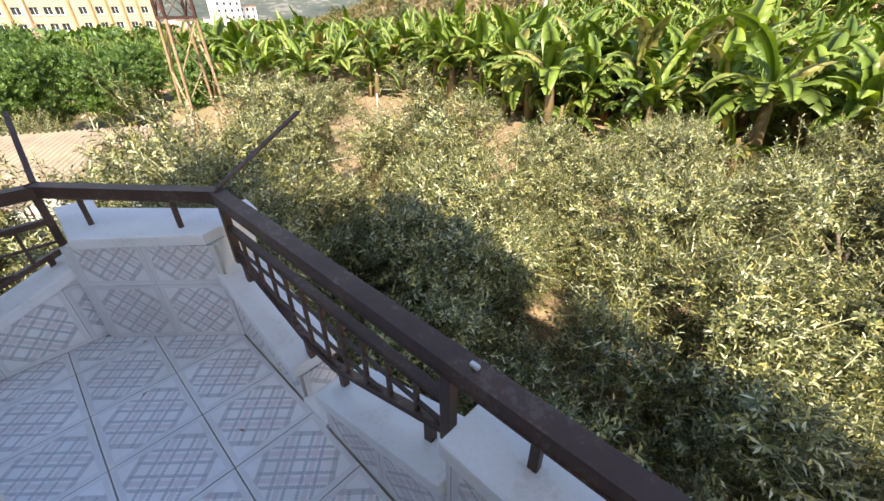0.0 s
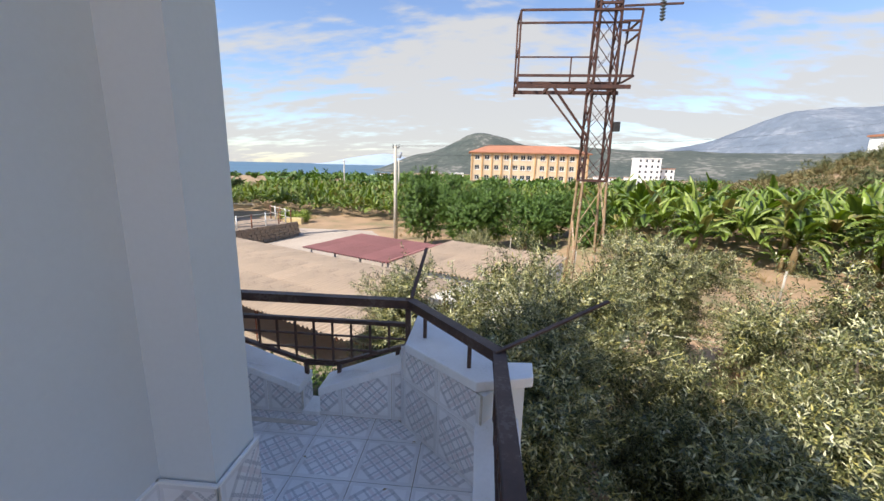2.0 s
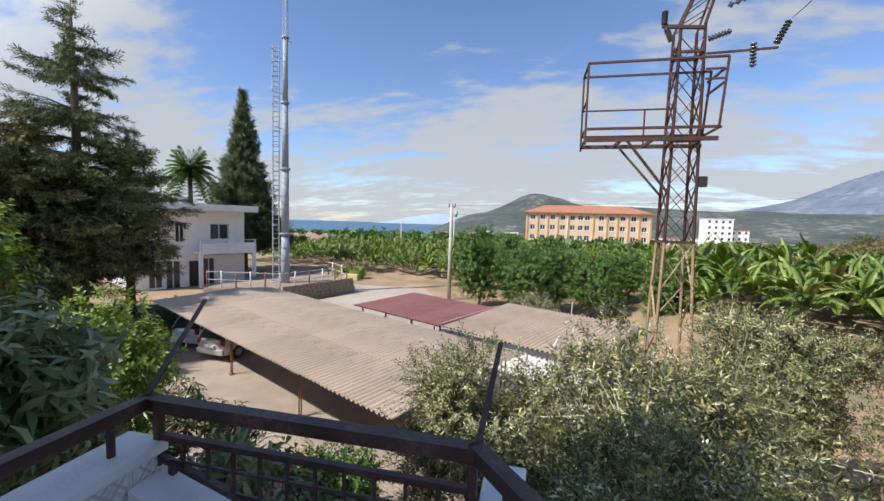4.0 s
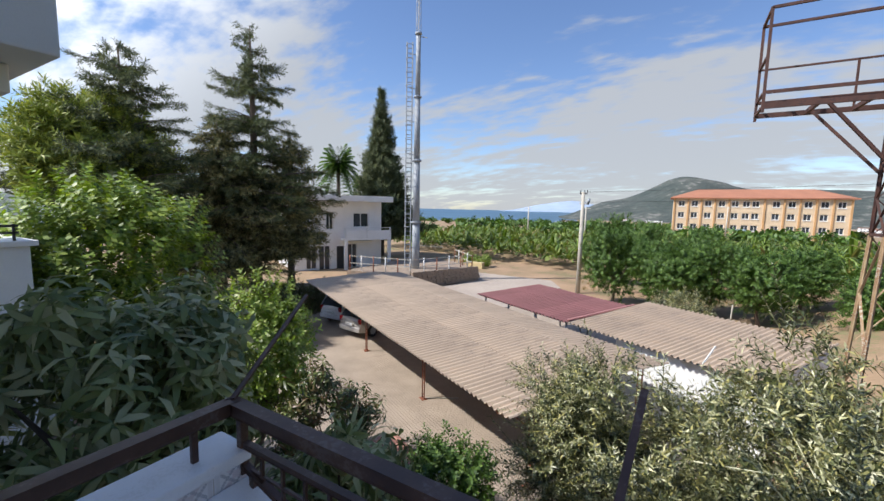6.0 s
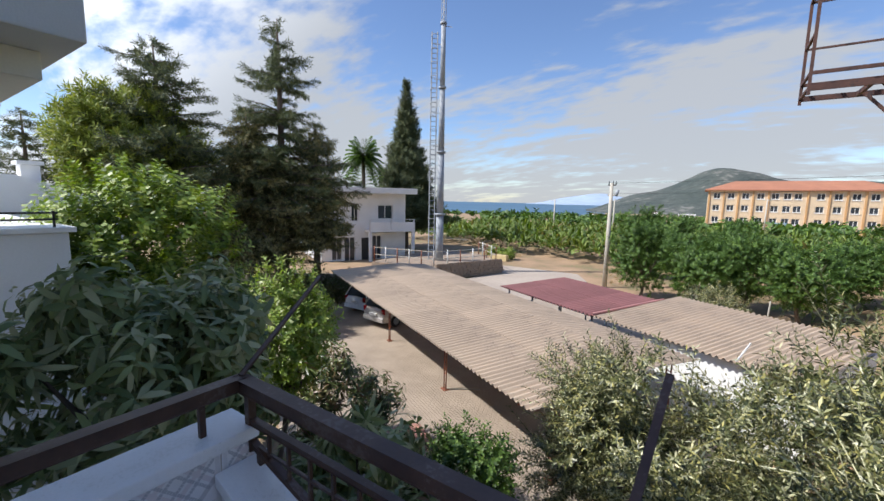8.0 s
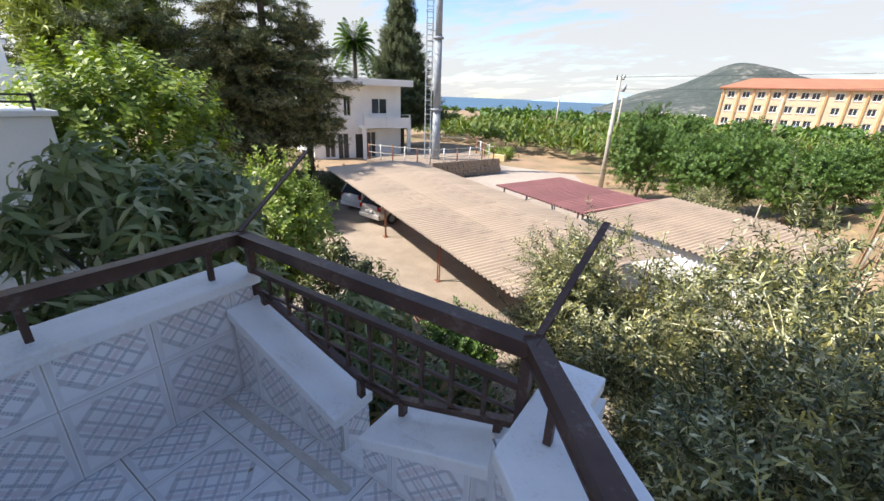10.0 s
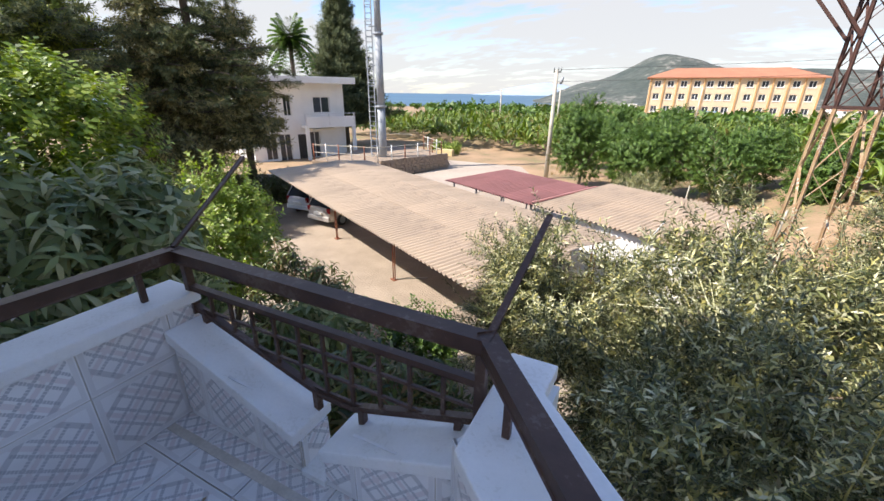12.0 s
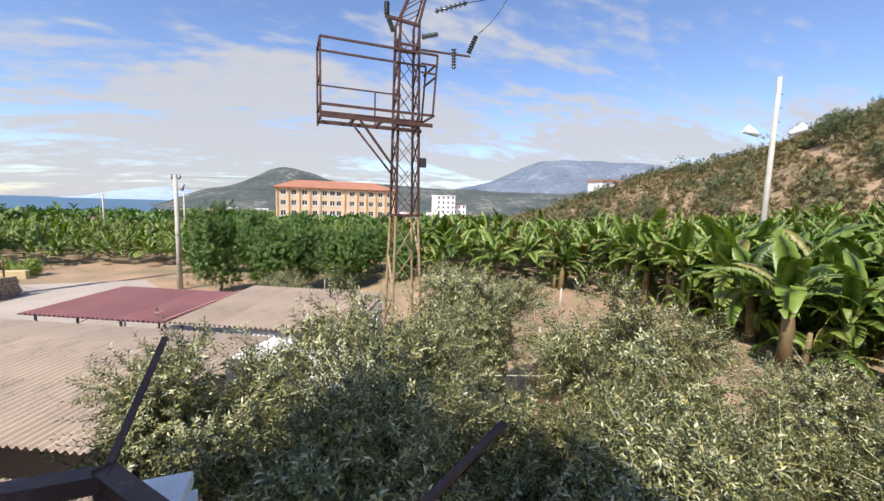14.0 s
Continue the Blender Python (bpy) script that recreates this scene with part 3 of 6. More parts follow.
def floor_tiles():
    g, top = 0.006, 0.0
    for i in range(-4, 3):
        for j in range(-13, 4):
            x0, x1 = max(i * T, XW) + g / 2, min((i + 1) * T, XE) - g / 2
            y0, y1 = j * T + g / 2, min((j + 1) * T, YN) - g / 2
            if x1 - x0 < 0.02 or y1 - y0 < 0.02:
                continue
            cx, cy = (i + 0.5) * T, (j + 0.5) * T
            poly = [(x0, y0), (x1, y0), (x1, y1), (x0, y1)]
            lim = XE + YN - CH - 0.004
            if x1 + y1 > lim:
                poly = [(x0, y0), (x1, y0)] if x1 + y0 < lim else [(x0, y0), (lim - y0, y0)]
                if x1 + y0 < lim:
                    poly.append((x1, lim - x1))
                if x0 + y1 < lim:
                    poly += [(lim - y1, y1), (x0, y1)]
                else:
                    poly.append((x0, lim - x0))
            v, f = prism([(x - cx, y - cy) for x, y in poly], -0.02, top + random.uniform(-0.0006, 0.0006))
            ob = link_mesh("tile", v, f, M_TILE, floor)
            ob.location = (cx, cy, 0)


floor_tiles()
box("cement_strip", (XW + 0.012, 1.08, -0.004), (-0.36, 1.118, 0.0035), M_JOINT, floor, 0.0, "dusty cement strip along the wall")

# ---- own house ----
HX, PX, PY0, PY1 = -0.36, -0.162, -0.107, 0.118
house_poly = [(-7.0, 0.02), (-7.0, -9.0), (HX, -9.0), (HX, PY0 + 0.01), (PX - 0.01, PY0 + 0.01), (PX - 0.01, PY1), (HX - 0.15, PY1), (HX - 0.15, 0.02)]
hv, hf = prism(house_poly[::-1], -5.2, 4.6)
tagged(link_mesh("wall_house", hv, hf, M_PLASTER), "smooth white plastered house wall and corner pillar", "wall", kind="structure")
house = bpy.data.objects["wall_house"]
tagged(box("wall_end_pier", (-1.62, -0.3, -5.2), (XW - 0.005, 0.262, 2.6), M_PLASTER, None, 0.01), "white plastered pier beside the parapet", "wall", kind="structure")
tagged(box("roof_house", (-7.3, -9.3, 4.6), (HX + 0.3, 0.45, 4.85), M_PLASTER, None, 0.02), "plain white roof slab of the house", "roof", kind="structure")
# tiled skirting of wall and pillar
BASE_Z = 0.655
for a, b, off in (((HX, PY0), (HX, -0.672), 0.24), ((HX, PY0), (PX, PY0), 0.0), ((PX, PY0), (PX, PY1), 0.0), ):
    m, ln = wall_frame(a, b) if a != (HX, PY0) or b[0] != HX else wall_frame(b, a)
    clad(house, m, [(0.0, BASE_Z), (ln, BASE_Z)], off)
    cap = box("tile_edge", (0, BASE_Z, -0.002), (ln + (0.008 if ln < 0.5 else 0), BASE_Z + 0.008, 0.010), M_CAP, house)
    cap.matrix_basis = m

# upper balcony of the house further along
tagged(box("wall_upper_balcony", (-7.4, -0.2, 2.72), (-3.95, 1.66, 4.1), M_GREYP, None, 0.02), "grey painted parapet of an upper balcony", "balcony", kind="structure")
tagged(box("beam_upper_balcony", (-7.4, -0.2, 2.49), (-4.55, 1.50, 2.718), M_CREAM, None, 0.01), "cream soffit beam under the upper balcony", "beam", kind="structure")
tagged(box("beam_lower", (-8.66, -0.2, 2.48), (-6.46, 1.53, 2.76), M_GREYP, None, 0.01), "grey slab edge of the neighbouring balcony", "beam", kind="structure")
tagged(box("beam_neighbour", (-9.69, -0.2, 2.40), (-7.49, 1.54, 2.48), M_CREAM, None, 0.01), "cream beam under the neighbouring balcony", "beam", kind="structure")

# glazed balcony door beside the camera's way
door = tagged(new("door_1"), "dark framed glazed balcony door, closed", "door", kind="structure")
bm = bmesh.new()
for lo, hi in (((HX, -0.755, 0.02), (HX + 0.02, -0.695, 2.12)), ((HX, -1.76, 0.02), (HX + 0.02, -1.70, 2.12)), ((HX, -1.70, 2.06), (HX + 0.02, -0.755, 2.12)), ((HX, -1.70, 0.02), (HX + 0.02, -0.755, 0.12)), ((HX, -1.255, 0.12), (HX + 0.02, -1.20, 2.06))):
    add_box(bm, lo, hi, 0.004)
part("door_frame", bm, M_BLACK, door)
for y0, y1 in ((-1.70, -1.255), (-1.20, -0.755)):
    box("pane", (HX, y0, 0.12), (HX + 0.006, y1, 2.06), M_GLASS, door)
bar("door_handle", (HX + 0.04, -1.228, 1.0), (HX + 0.04, -1.228, 1.14), 0.02, 0.025, M_GALV, door, 0.004)

# ---- railing ----
RX, RY = 0.742, 1.335      # rail's line, east and north
RW = -1.285
C1, C2 = (0.205, RY), (RX, 0.675)


def railing():
    r = thing("balcony_railing", (0, 0, 0), "brown painted iron railing with lattice panels and dusty top rail", "railing")
    z = RAIL_Z
    corners = [(RW, 0.26), (RW, RY), C1, C2, (RX, YS)]
    for k, (a, b) in enumerate(zip(corners, corners[1:])):
        d = (Vector(b) - Vector(a)).normalized() * 0.014
        zz = z - 0.003 * (k % 2)
        bar("top_rail", (a[0] - d.x, a[1] - d.y, zz), (b[0] + d.x, b[1] + d.y, zz), 0.048 + 0.002 * (k % 2), 0.055, M_IRON, r, 0.006)

    def panel(p0, p1, gap0, gap1, low, end_a, end_b):
        """Lattice between two piers: upper bar, bent lower bar, horizontals cut by it, uprights."""
        a, b = Vector((*p0, 0)), Vector((*p1, 0))
        ln = (b - a).length
        d = (b - a) / ln
        at = lambda s, h: a + d * s + Vector((0, 0, h))
        prof = [(0.0, end_a), (gap0, low), (gap1, low), (ln, end_b)]
        top = 0.615
        bar("panel_rail", at(0, top), at(ln, top), 0.022, 0.026, M_IRON, r, 0.004)
        for (s0, h0), (s1, h1) in zip(prof, prof[1:]):
            bar("lower_bar", at(s0, h0), at(s1, h1), 0.022, 0.024, M_IRON, r, 0.004)
        for s in (0.0, ln):
            bar("post", at(s, height_at(prof, s) - 0.04), at(s, z - 0.012), 0.034, 0.034, M_IRON, r, 0.004)
        n = max(2, round(ln / 0.128))
        for k in range(1, n):
            s = ln * k / n
            bar("upright", at(s, height_at(prof, s)), at(s, top), 0.013, 0.013, M_IRON, r)
        for h in (0.51, 0.41, 0.32):
            lo = [s for s in np.linspace(0, ln, 200) if height_at(prof, s) < h]
            if lo:
                bar("cross_bar", at(lo[0], h), at(lo[-1], h), 0.011, 0.012, M_IRON, r)
        for s in (0.07, gap0 - 0.03, gap1 + 0.04, ln - 0.07):
            h = height_at(prof, s)
            bar("foot", at(s, h - 0.10), at(s, h), 0.026, 0.03, M_IRON, r, 0.003)
    panel((RW + 0.06, RY), (C1[0] - 0.015, RY), 0.74, 0.90, 0.30, 0.52, 0.47)
    panel((RX, C2[1] - 0.02), (RX, -0.70), 0.60, 0.78, 0.30, 0.47, 0.50)
    panel((RX, -2.02), (RX, YS), 0.9, 1.1, 0.30, 0.5, 0.5)
    for x, y in ((RW, 0.55), (RW, 1.17), (0.32, 1.19), (0.60, 0.85), (RX, -0.95), (RX, -1.8)):
        bar("stub_post", (x, y, CAP_Z - 0.03), (x, y, z - 0.012), 0.022, 0.024, M_IRON, r, 0.003)
    # three slanting brackets for washing lines
    for a, b in (((RW, RY, z + 0.03), (-1.62, 2.02, 1.075)), ((C1[0], RY + 0.01, z + 0.02), (0.238, 1.87, 1.018)), ((RX + 0.01, C2[1], z + 0.03), (1.28, 0.86, 1.00))):
        bar("bracket", a, b, 0.019, 0.010, M_IRON, r, 0.002)
    return r


railing()
tagged(box("clothes_peg", (RX - 0.006, -0.79, RAIL_Z + 0.028), (RX + 0.006, -0.765, RAIL_Z + 0.04), M_LAMPW, None, 0.004), "small white plastic clothes peg on the rail", "clothes peg")
leaf_me = bpy.data.meshes.new("dry_leaf")
leaf_me.from_pydata([(0, 0, 0), (0.012, 0.006, 0.004), (0.03, 0, 0.001), (0.012, -0.006, 0.003)], [], [(0, 1, 2, 3)])
leaf_me.materials.append(L_DRY)
for x, y, a in ((0.18, 0.62, 0.4), (0.42, 0.12, 2.0), (0.55, 0.9, 1.1), (-0.3, 0.8, 2.8), (0.07, -0.35, 0.9), (0.5, -0.55, 4.0), (-0.75, 0.95, 5.0), (0.3, 1.0, 3.3)):
    q = new("dry_leaf", leaf_me)
    q.matrix_basis = pose(x, y, 0.002, 0, 0, math.degrees(a))
    tagged(q, "tiny dry leaf fallen on the tiles", "leaf", "dry leaves on the floor")


def floor_drain():
    d = thing("floor_drain", (-0.128, 0.022, 0.001), "black cast drain grate set in the floor tiles", "drain")
    bm = bmesh.new()
    for lo, hi in (((-0.062, -0.062, 0), (0.062, -0.047, 0.008)), ((-0.062, 0.047, 0), (0.062, 0.062, 0.008)), ((-0.062, -0.047, 0), (-0.047, 0.047, 0.008)), ((0.047, -0.047, 0), (0.062, 0.047, 0.008))):
        add_box(bm, lo, hi)
    part("frame", bm, M_BLACK, d)
    box("well", (-0.047, -0.047, 0.0), (0.047, 0.047, 0.002), M_GREYP, d)
    for k in range(5):
        for j in range(5):
            if (k + j) % 2 == 0:
                box("grate_bar", (-0.042 + k * 0.018, -0.042 + j * 0.018, 0.002), (-0.030 + k * 0.018, -0.028 + j * 0.018, 0.006), M_BLACK, d)


floor_drain()


# ---- foliage ----
rng = np.random.default_rng(7)


def unit(v):
    return v / np.maximum(np.linalg.norm(v, axis=-1, keepdims=True), 1e-9)


def scatter(tv, tf, pos, direction, size):
    """Copies of a small template (its own z grows along direction), with random roll: all verts and faces."""
    n, k = len(pos), len(tv)
    z = unit(direction)
    helper = unit(rng.normal(size=(n, 3)))
    x = unit(np.cross(helper, z))
    y = np.cross(z, x)
    v = (x[:, None, :] * tv[None, :, 0:1] + y[:, None, :] * tv[None, :, 1:2] + z[:, None, :] * tv[None, :, 2:3]) * size[:, None, None] + pos[:, None, :]
    f = tf[None, :, :] + (np.arange(n) * k)[:, None, None]
    return v.reshape(-1, 3), f.reshape(-1, tf.shape[1])


def mesh_np(name, v, f, material):
    me = bpy.data.meshes.new(name)
    nv, nf, k = len(v), len(f), f.shape[1]
    me.vertices.add(nv)
    me.vertices.foreach_set("co", v.astype(np.float32).ravel())
    me.loops.add(nf * k)
    me.loops.foreach_set("vertex_index", f.astype(np.int32).ravel())
    me.polygons.add(nf)
    me.polygons.foreach_set("loop_start", np.arange(nf, dtype=np.int32) * k)
    me.update(calc_edges=True)
    me.materials.append(material)
    return me


def spray(n, length, leaf, width, splay=0.9, droop=0.0, twig=True):
    """A twig along z with n leaves, each a kite folded a little along its midrib."""
    v, f = [], []
    for i in range(n):
        t = (i + 0.6) / n
        a = i * 2.4
        base = np.array([0, 0, t * length])
        out = np.array([math.cos(a), math.sin(a), 0.0])
        d = out * splay + np.array([0, 0, 1 - splay * 0.5 - droop])
        d = d / np.linalg.norm(d)
        side = np.cross(d, [0, 0, 1.0])
        side = side / max(np.linalg.norm(side), 1e-6)
        ln = leaf * (0.75 + 0.5 * ((i * 37) % 10) / 10)
        mid = base + d * ln * 0.5 + np.array([0, 0, 0.06 * ln])
        b = len(v)
        v += [base, mid + side * width / 2, base + d * ln, mid - side * width / 2]
        f.append((b, b + 1, b + 2, b + 3))
    if twig:
        b = len(v)
        w = 0.006
        v += [np.array([-w, 0, 0]), np.array([w, 0, 0]), np.array([w * 0.4, 0, length]), np.array([-w * 0.4, 0, length])]
        f.append((b, b + 1, b + 2, b + 3))
    return np.array(v), np.array(f)


def clumps(radii, n_clump, clump, per, shell=0.55, lean=(0, 0, 0.35), flat=1.0):
    """Places and directions for twigs: small clumps spread through an ellipsoid, twigs on the outside of each."""
    radii = np.array(radii, float)
    c = unit(rng.normal(size=(n_clump, 3))) * (shell + (1 - shell) * rng.random((n_clump, 1)) ** 0.7)
    c[:, 2] *= flat
    c = c * radii * (0.86 + 0.28 * rng.random((n_clump, 1)))
    r = clump * (0.6 + 0.8 * rng.random(n_clump))
    o = unit(rng.normal(size=(n_clump, per, 3)))
    rad = r[:, None, None] * (0.35 + 0.65 * rng.random((n_clump, per, 1)) ** 0.5)
    pos = c[:, None, :] + o * rad
    d = o + 0.55 * unit(c)[:, None, :] + np.array(lean) + 0.35 * rng.normal(size=o.shape)
    return pos.reshape(-1, 3), d.reshape(-1, 3), c


def crown_mesh(name, material, radii, n_clump, clump, per, template, size=(0.8, 1.25), **kw):
    pos, d, c = clumps(radii, n_clump, clump, per, **kw)
    v, f = scatter(*template, pos, d, rng.uniform(*size, len(pos)))
    return mesh_np(name, v, f, material), c


def limbs(name, base, top, r0, centres, material, parent, n=9):
    """A trunk with forks that reach into the crown."""
    bm = bmesh.new()
    base, top = Vector(base), Vector(top)
    bend = Vector((random.uniform(-1, 1), random.uniform(-1, 1), 0)) * 0.12 * (top - base).length
    mid = (base + top) / 2 + bend
    add_tube(bm, [base, base.lerp(mid, 0.5) + bend * 0.2, mid, top], [r0 * 1.25, r0, r0 * 0.85, r0 * 0.6], 8)
    for i in range(n):
        c = Vector(centres[(i * 7) % len(centres)])
        a = mid.lerp(top, 0.3 + 0.7 * ((i * 5) % n) / n)
        k = a.lerp(c, 0.5) + Vector((random.uniform(-1, 1), random.uniform(-1, 1), random.uniform(-0.2, 0.8))) * 0.12 * (c - a).length
        add_tube(bm, [a, k, c], [r0 * 0.42, r0 * 0.27, r0 * 0.08], 5, False)
    return part(name, bm, material, parent)


OLIVE_TWIG = spray(18, 0.30, 0.085, 0.022, 0.95, 0.1)
OLIVE_SHOOT = spray(34, 0.78, 0.085, 0.021, 0.85)


def olive_crown(n_clump, clump, per, n_shoot):
    """Uneven clumps of leafy twigs, with long shoots that reach out past them."""
    pos, d, c = clumps((1.5, 1.45, 1.35), n_clump, clump, per, shell=0.42, lean=(0, 0, 0.0))
    v, f = scatter(*OLIVE_TWIG, pos, d, rng.uniform(0.8, 1.25, len(pos)))
    k = rng.integers(0, len(c), n_shoot)
    sp = c[k] * 0.95 + rng.normal(size=(n_shoot, 3)) * 0.22
    sd = unit(c[k]) + np.array((0, 0, 0.15)) + rng.normal(size=(n_shoot, 3)) * 0.45
    sv, sf = scatter(*OLIVE_SHOOT, sp, sd, rng.uniform(0.75, 1.25, n_shoot))
    return mesh_np("olive_crown", np.concatenate([v, sv]), np.concatenate([f, sf + len(v)]), L_OLIVE), c


# three dense crowns, two open ones
olive_crowns = [olive_crown(44, 0.36, 58, 190) for _ in range(3)] + [olive_crown(36, 0.30, 44, 200) for _ in range(2)]


def olive_tree(x, y, zc, r, turn, kind, label="grey-green olive tree with dense small leaves"):
    gz = float(ground_z(x, y)) - 0.05
    t = thing("olive_tree", (x, y, gz), label, "tree", "olive trees below the balcony")
    me, c = olive_crowns[kind]
    s = r / 1.45
    m = Matrix.Translation((0, 0, zc - gz)) @ Matrix.Rotation(turn, 4, "Z") @ Matrix.Diagonal((s, s, s, 1))
    share("crown", me, t, m)
    ends = [m @ Vector(p * 0.8) for p in c[:24]]
    limbs("trunk", (0, 0, 0), (0.1, 0.05, zc - gz - 0.35 * r), 0.11, ends, M_BARK, t)


OLIVES = ((-0.05, 4.5, -0.75, 0.9, 0.3, 0), (1.55, 4.7, -0.85, 1.3, 5.3, 3), (1.3, 2.55, -0.62, 0.92, 2.4, 4), (0.9, 5.4, -2.2, 1.1, 4.3, 2), (2.7, 5.6, -1.5, 1.3, 1.7, 4), (4.85, 8.1, -1.05, 1.25, 2.9, 2), (6.1, 4.8, -1.12, 1.3, 4.0, 0),
          (8.9, 3.1, -1.95, 1.2, 5.1, 1), (9.3, -2.2, -2.0, 1.5, 2.5, 0), (11.3, 1.6, -2.0, 1.2, 3.7, 2), (12.4, -2.6, -2.0, 1.5, 0.7, 1), (4.4, 2.6, -1.95, 1.4, 0.9, 2), (2.6, 2.3, -2.1, 1.3, 2.2, 0), (5.1, -0.9, -2.65, 1.6, 3.3, 1),
          (7.6, 0.9, -2.2, 1.4, 4.4, 2), (2.9, -0.6, -2.9, 1.3, 5.5, 0), (7.2, -3.0, -2.6, 1.5, 1.2, 1), (4.2, -3.6, -3.2, 1.4, 2.0, 2), (3.3, 10.0, -2.5, 0.8, 3.0, 1), (10.6, -0.4, -2.3, 1.1, 0.2, 0), (3.7, 4.0, -2.2, 1.15, 4.9, 0), (5.9, 2.7, -2.6, 0.95, 1.9, 1))
for o in OLIVES:
    olive_tree(*o)


def bushy(name, x, y, zc, radii, material, template, n_clump, clump, per, label, category="tree", trunk=0.08, group="", bark=True, **kw):
    gz = float(ground_z(x, y)) - 0.05
    t = thing(name, (x, y, gz), label, category, group)
    me, c = crown_mesh("crown", material, radii, n_clump, clump, per, template, **kw)
    share("crown", me, t, Matrix.Translation((0, 0, zc - gz)))
    if bark:
        off = Vector((0, 0, zc - gz))
        limbs("trunk", (0, 0, 0), (0.05, 0.05, max(zc - gz - radii[2] * 0.5, 0.3)), trunk, [off + Vector(p * 0.85) for p in c[:20]], M_BARK, t)
    return t


def big_leaf_whorl(n, leaf, width):
    """A shoot that ends in a whorl of long ribbed leaves, each of two bent halves."""
    v, f = [], []
    for i in range(n):
        a = i * 2.4
        out = np.array([math.cos(a), math.sin(a), 0.0])
        side = np.array([-math.sin(a), math.cos(a), 0.0])
        lift = 0.62 - 0.13 * i
        ln = leaf * (0.8 + 0.4 * ((i * 37) % 10) / 10)
        b = len(v)
        z0 = -0.02 * i
        rib = [np.array([0, 0, z0]) + out * ln * t + np.array([0, 0, ln * (lift * t - 0.75 * t * t)]) for t in (0.03, 0.4, 0.75, 1.0)]
        w = (0.1, 1.0, 0.8, 0.0)
        for p, k in zip(rib, w):
            v += [p + side * width * k / 2 + np.array([0, 0, 0.12 * width * k]), p, p - side * width * k / 2 + np.array([0, 0, 0.12 * width * k])]
        for s in range(3):
            q = b + s * 3
            f += [(q, q + 1, q + 4, q + 3), (q + 1, q + 2, q + 5, q + 4)]
    return np.array(v), np.array(f)


LOQUAT = big_leaf_whorl(12, 0.18, 0.046)
BROAD = spray(12, 0.32, 0.12, 0.075, 0.95, 0.25)
SMALL = spray(12, 0.22, 0.085, 0.045, 0.9, 0.1)
bushy("loquat_tree", -3.5, 1.85, 0.0, (0.95, 1.15, 1.05), L_LOQUAT, LOQUAT, 64, 0.27, 9, "dark loquat tree with long ribbed leaves", trunk=0.1, lean=(0.1, 0, 0.5))
bushy("loquat_tree", -2.5, 3.2, -1.5, (0.9, 0.8, 1.0), L_LOQUAT, LOQUAT, 38, 0.28, 7, "dark loquat tree with long ribbed leaves", trunk=0.08, lean=(0.1, 0, 0.5))
bushy("mulberry_tree", -9.9, 3.9, -0.35, (1.7, 1.9, 2.1), L_BRIGHT, BROAD, 120, 0.46, 20, "bright green broadleaf tree with upright shoots", trunk=0.14, lean=(0, 0, 1.2))
bushy("citrus_tree", -6.25, 4.95, -1.35, (0.62, 0.68, 1.25), L_YELLOWG, SMALL, 60, 0.33, 22, "yellow-green citrus tree beside the car park", trunk=0.07)
bushy("shrub", -4.3, 4.7, -2.0, (0.85, 0.8, 1.05), L_DARKSHRUB, LOQUAT, 40, 0.3, 8, "dark evergreen shrub below the balcony", "shrub", 0.05, size=(0.55, 0.85))
bushy("shrub", -3.2, 6.75, -3.75, (0.75, 0.7, 0.8), L_CITRUS, SMALL, 46, 0.28, 22, "small bushy citrus at the edge of the paving", "shrub", 0.04)
bushy("shrub", -1.25, 2.75, -1.75, (0.85, 0.7, 1.15), L_DARKSHRUB, LOQUAT, 44, 0.3, 8, "dark evergreen shrub against the balcony", "shrub", 0.05, size=(0.5, 0.8))
bushy("shrub", -0.25, 2.95, -2.6, (0.8, 0.7, 1.0), L_DARKSHRUB, SMALL, 40, 0.3, 22, "dark evergreen shrub against the balcony", "shrub", 0.05)
bushy("shrub", -2.4, 5.0, -3.6, (0.9, 0.8, 0.9), L_DARKSHRUB, SMALL, 44, 0.3, 20, "low shrub with dusty leaves beside the paving", "shrub", 0.04)


# citrus grove behind the car park
CITRUS_TWIG = spray(14, 0.42, 0.13, 0.07, 0.9, 0.1, False)
for x, y, zc, r in ((-3.6, 30.6, -2.0, (2.0, 1.8, 2.1)), (-0.2, 30.0, -2.5, (1.7, 1.6, 1.7)), (2.3, 31.2, -2.0, (2.3, 2.0, 2.2)), (4.6, 29.4, -2.3, (1.7, 1.7, 1.7)), (-1.6, 35.5, -1.6, (2.2, 2.0, 2.4)), (6.9, 32.5, -2.2, (1.6, 1.6, 1.7)), (-4.8, 39.5, -1.6, (1.8, 1.6, 2.6)), (8.8, 27.5, -2.4, (1.3, 1.3, 1.5)), (1.5, 38.0, -2.0, (2.0, 2.0, 2.0))):
    r = (r[0] * 0.86, r[1] * 0.86, r[2] * 0.95)
    bushy("citrus_tree", x, y, zc, r, L_CITRUS, CITRUS_TWIG, 62, 0.5, 24, "dense dark green citrus tree in the grove", "tree", 0.1, "citrus trees in the grove", shell=0.5)
bushy("olive_shrub", 0.6, 24.5, -3.7, (1.2, 1.0, 0.9), L_OLIVE, spray(12, 0.34, 0.12, 0.03, 0.8), 50, 0.4, 18, "small grey olive bush beyond the shed", "tree", 0.05)


# ---- conifers ----
NEEDLE = spray(16, 0.55, 0.26, 0.055, 0.6, 0.15, False)


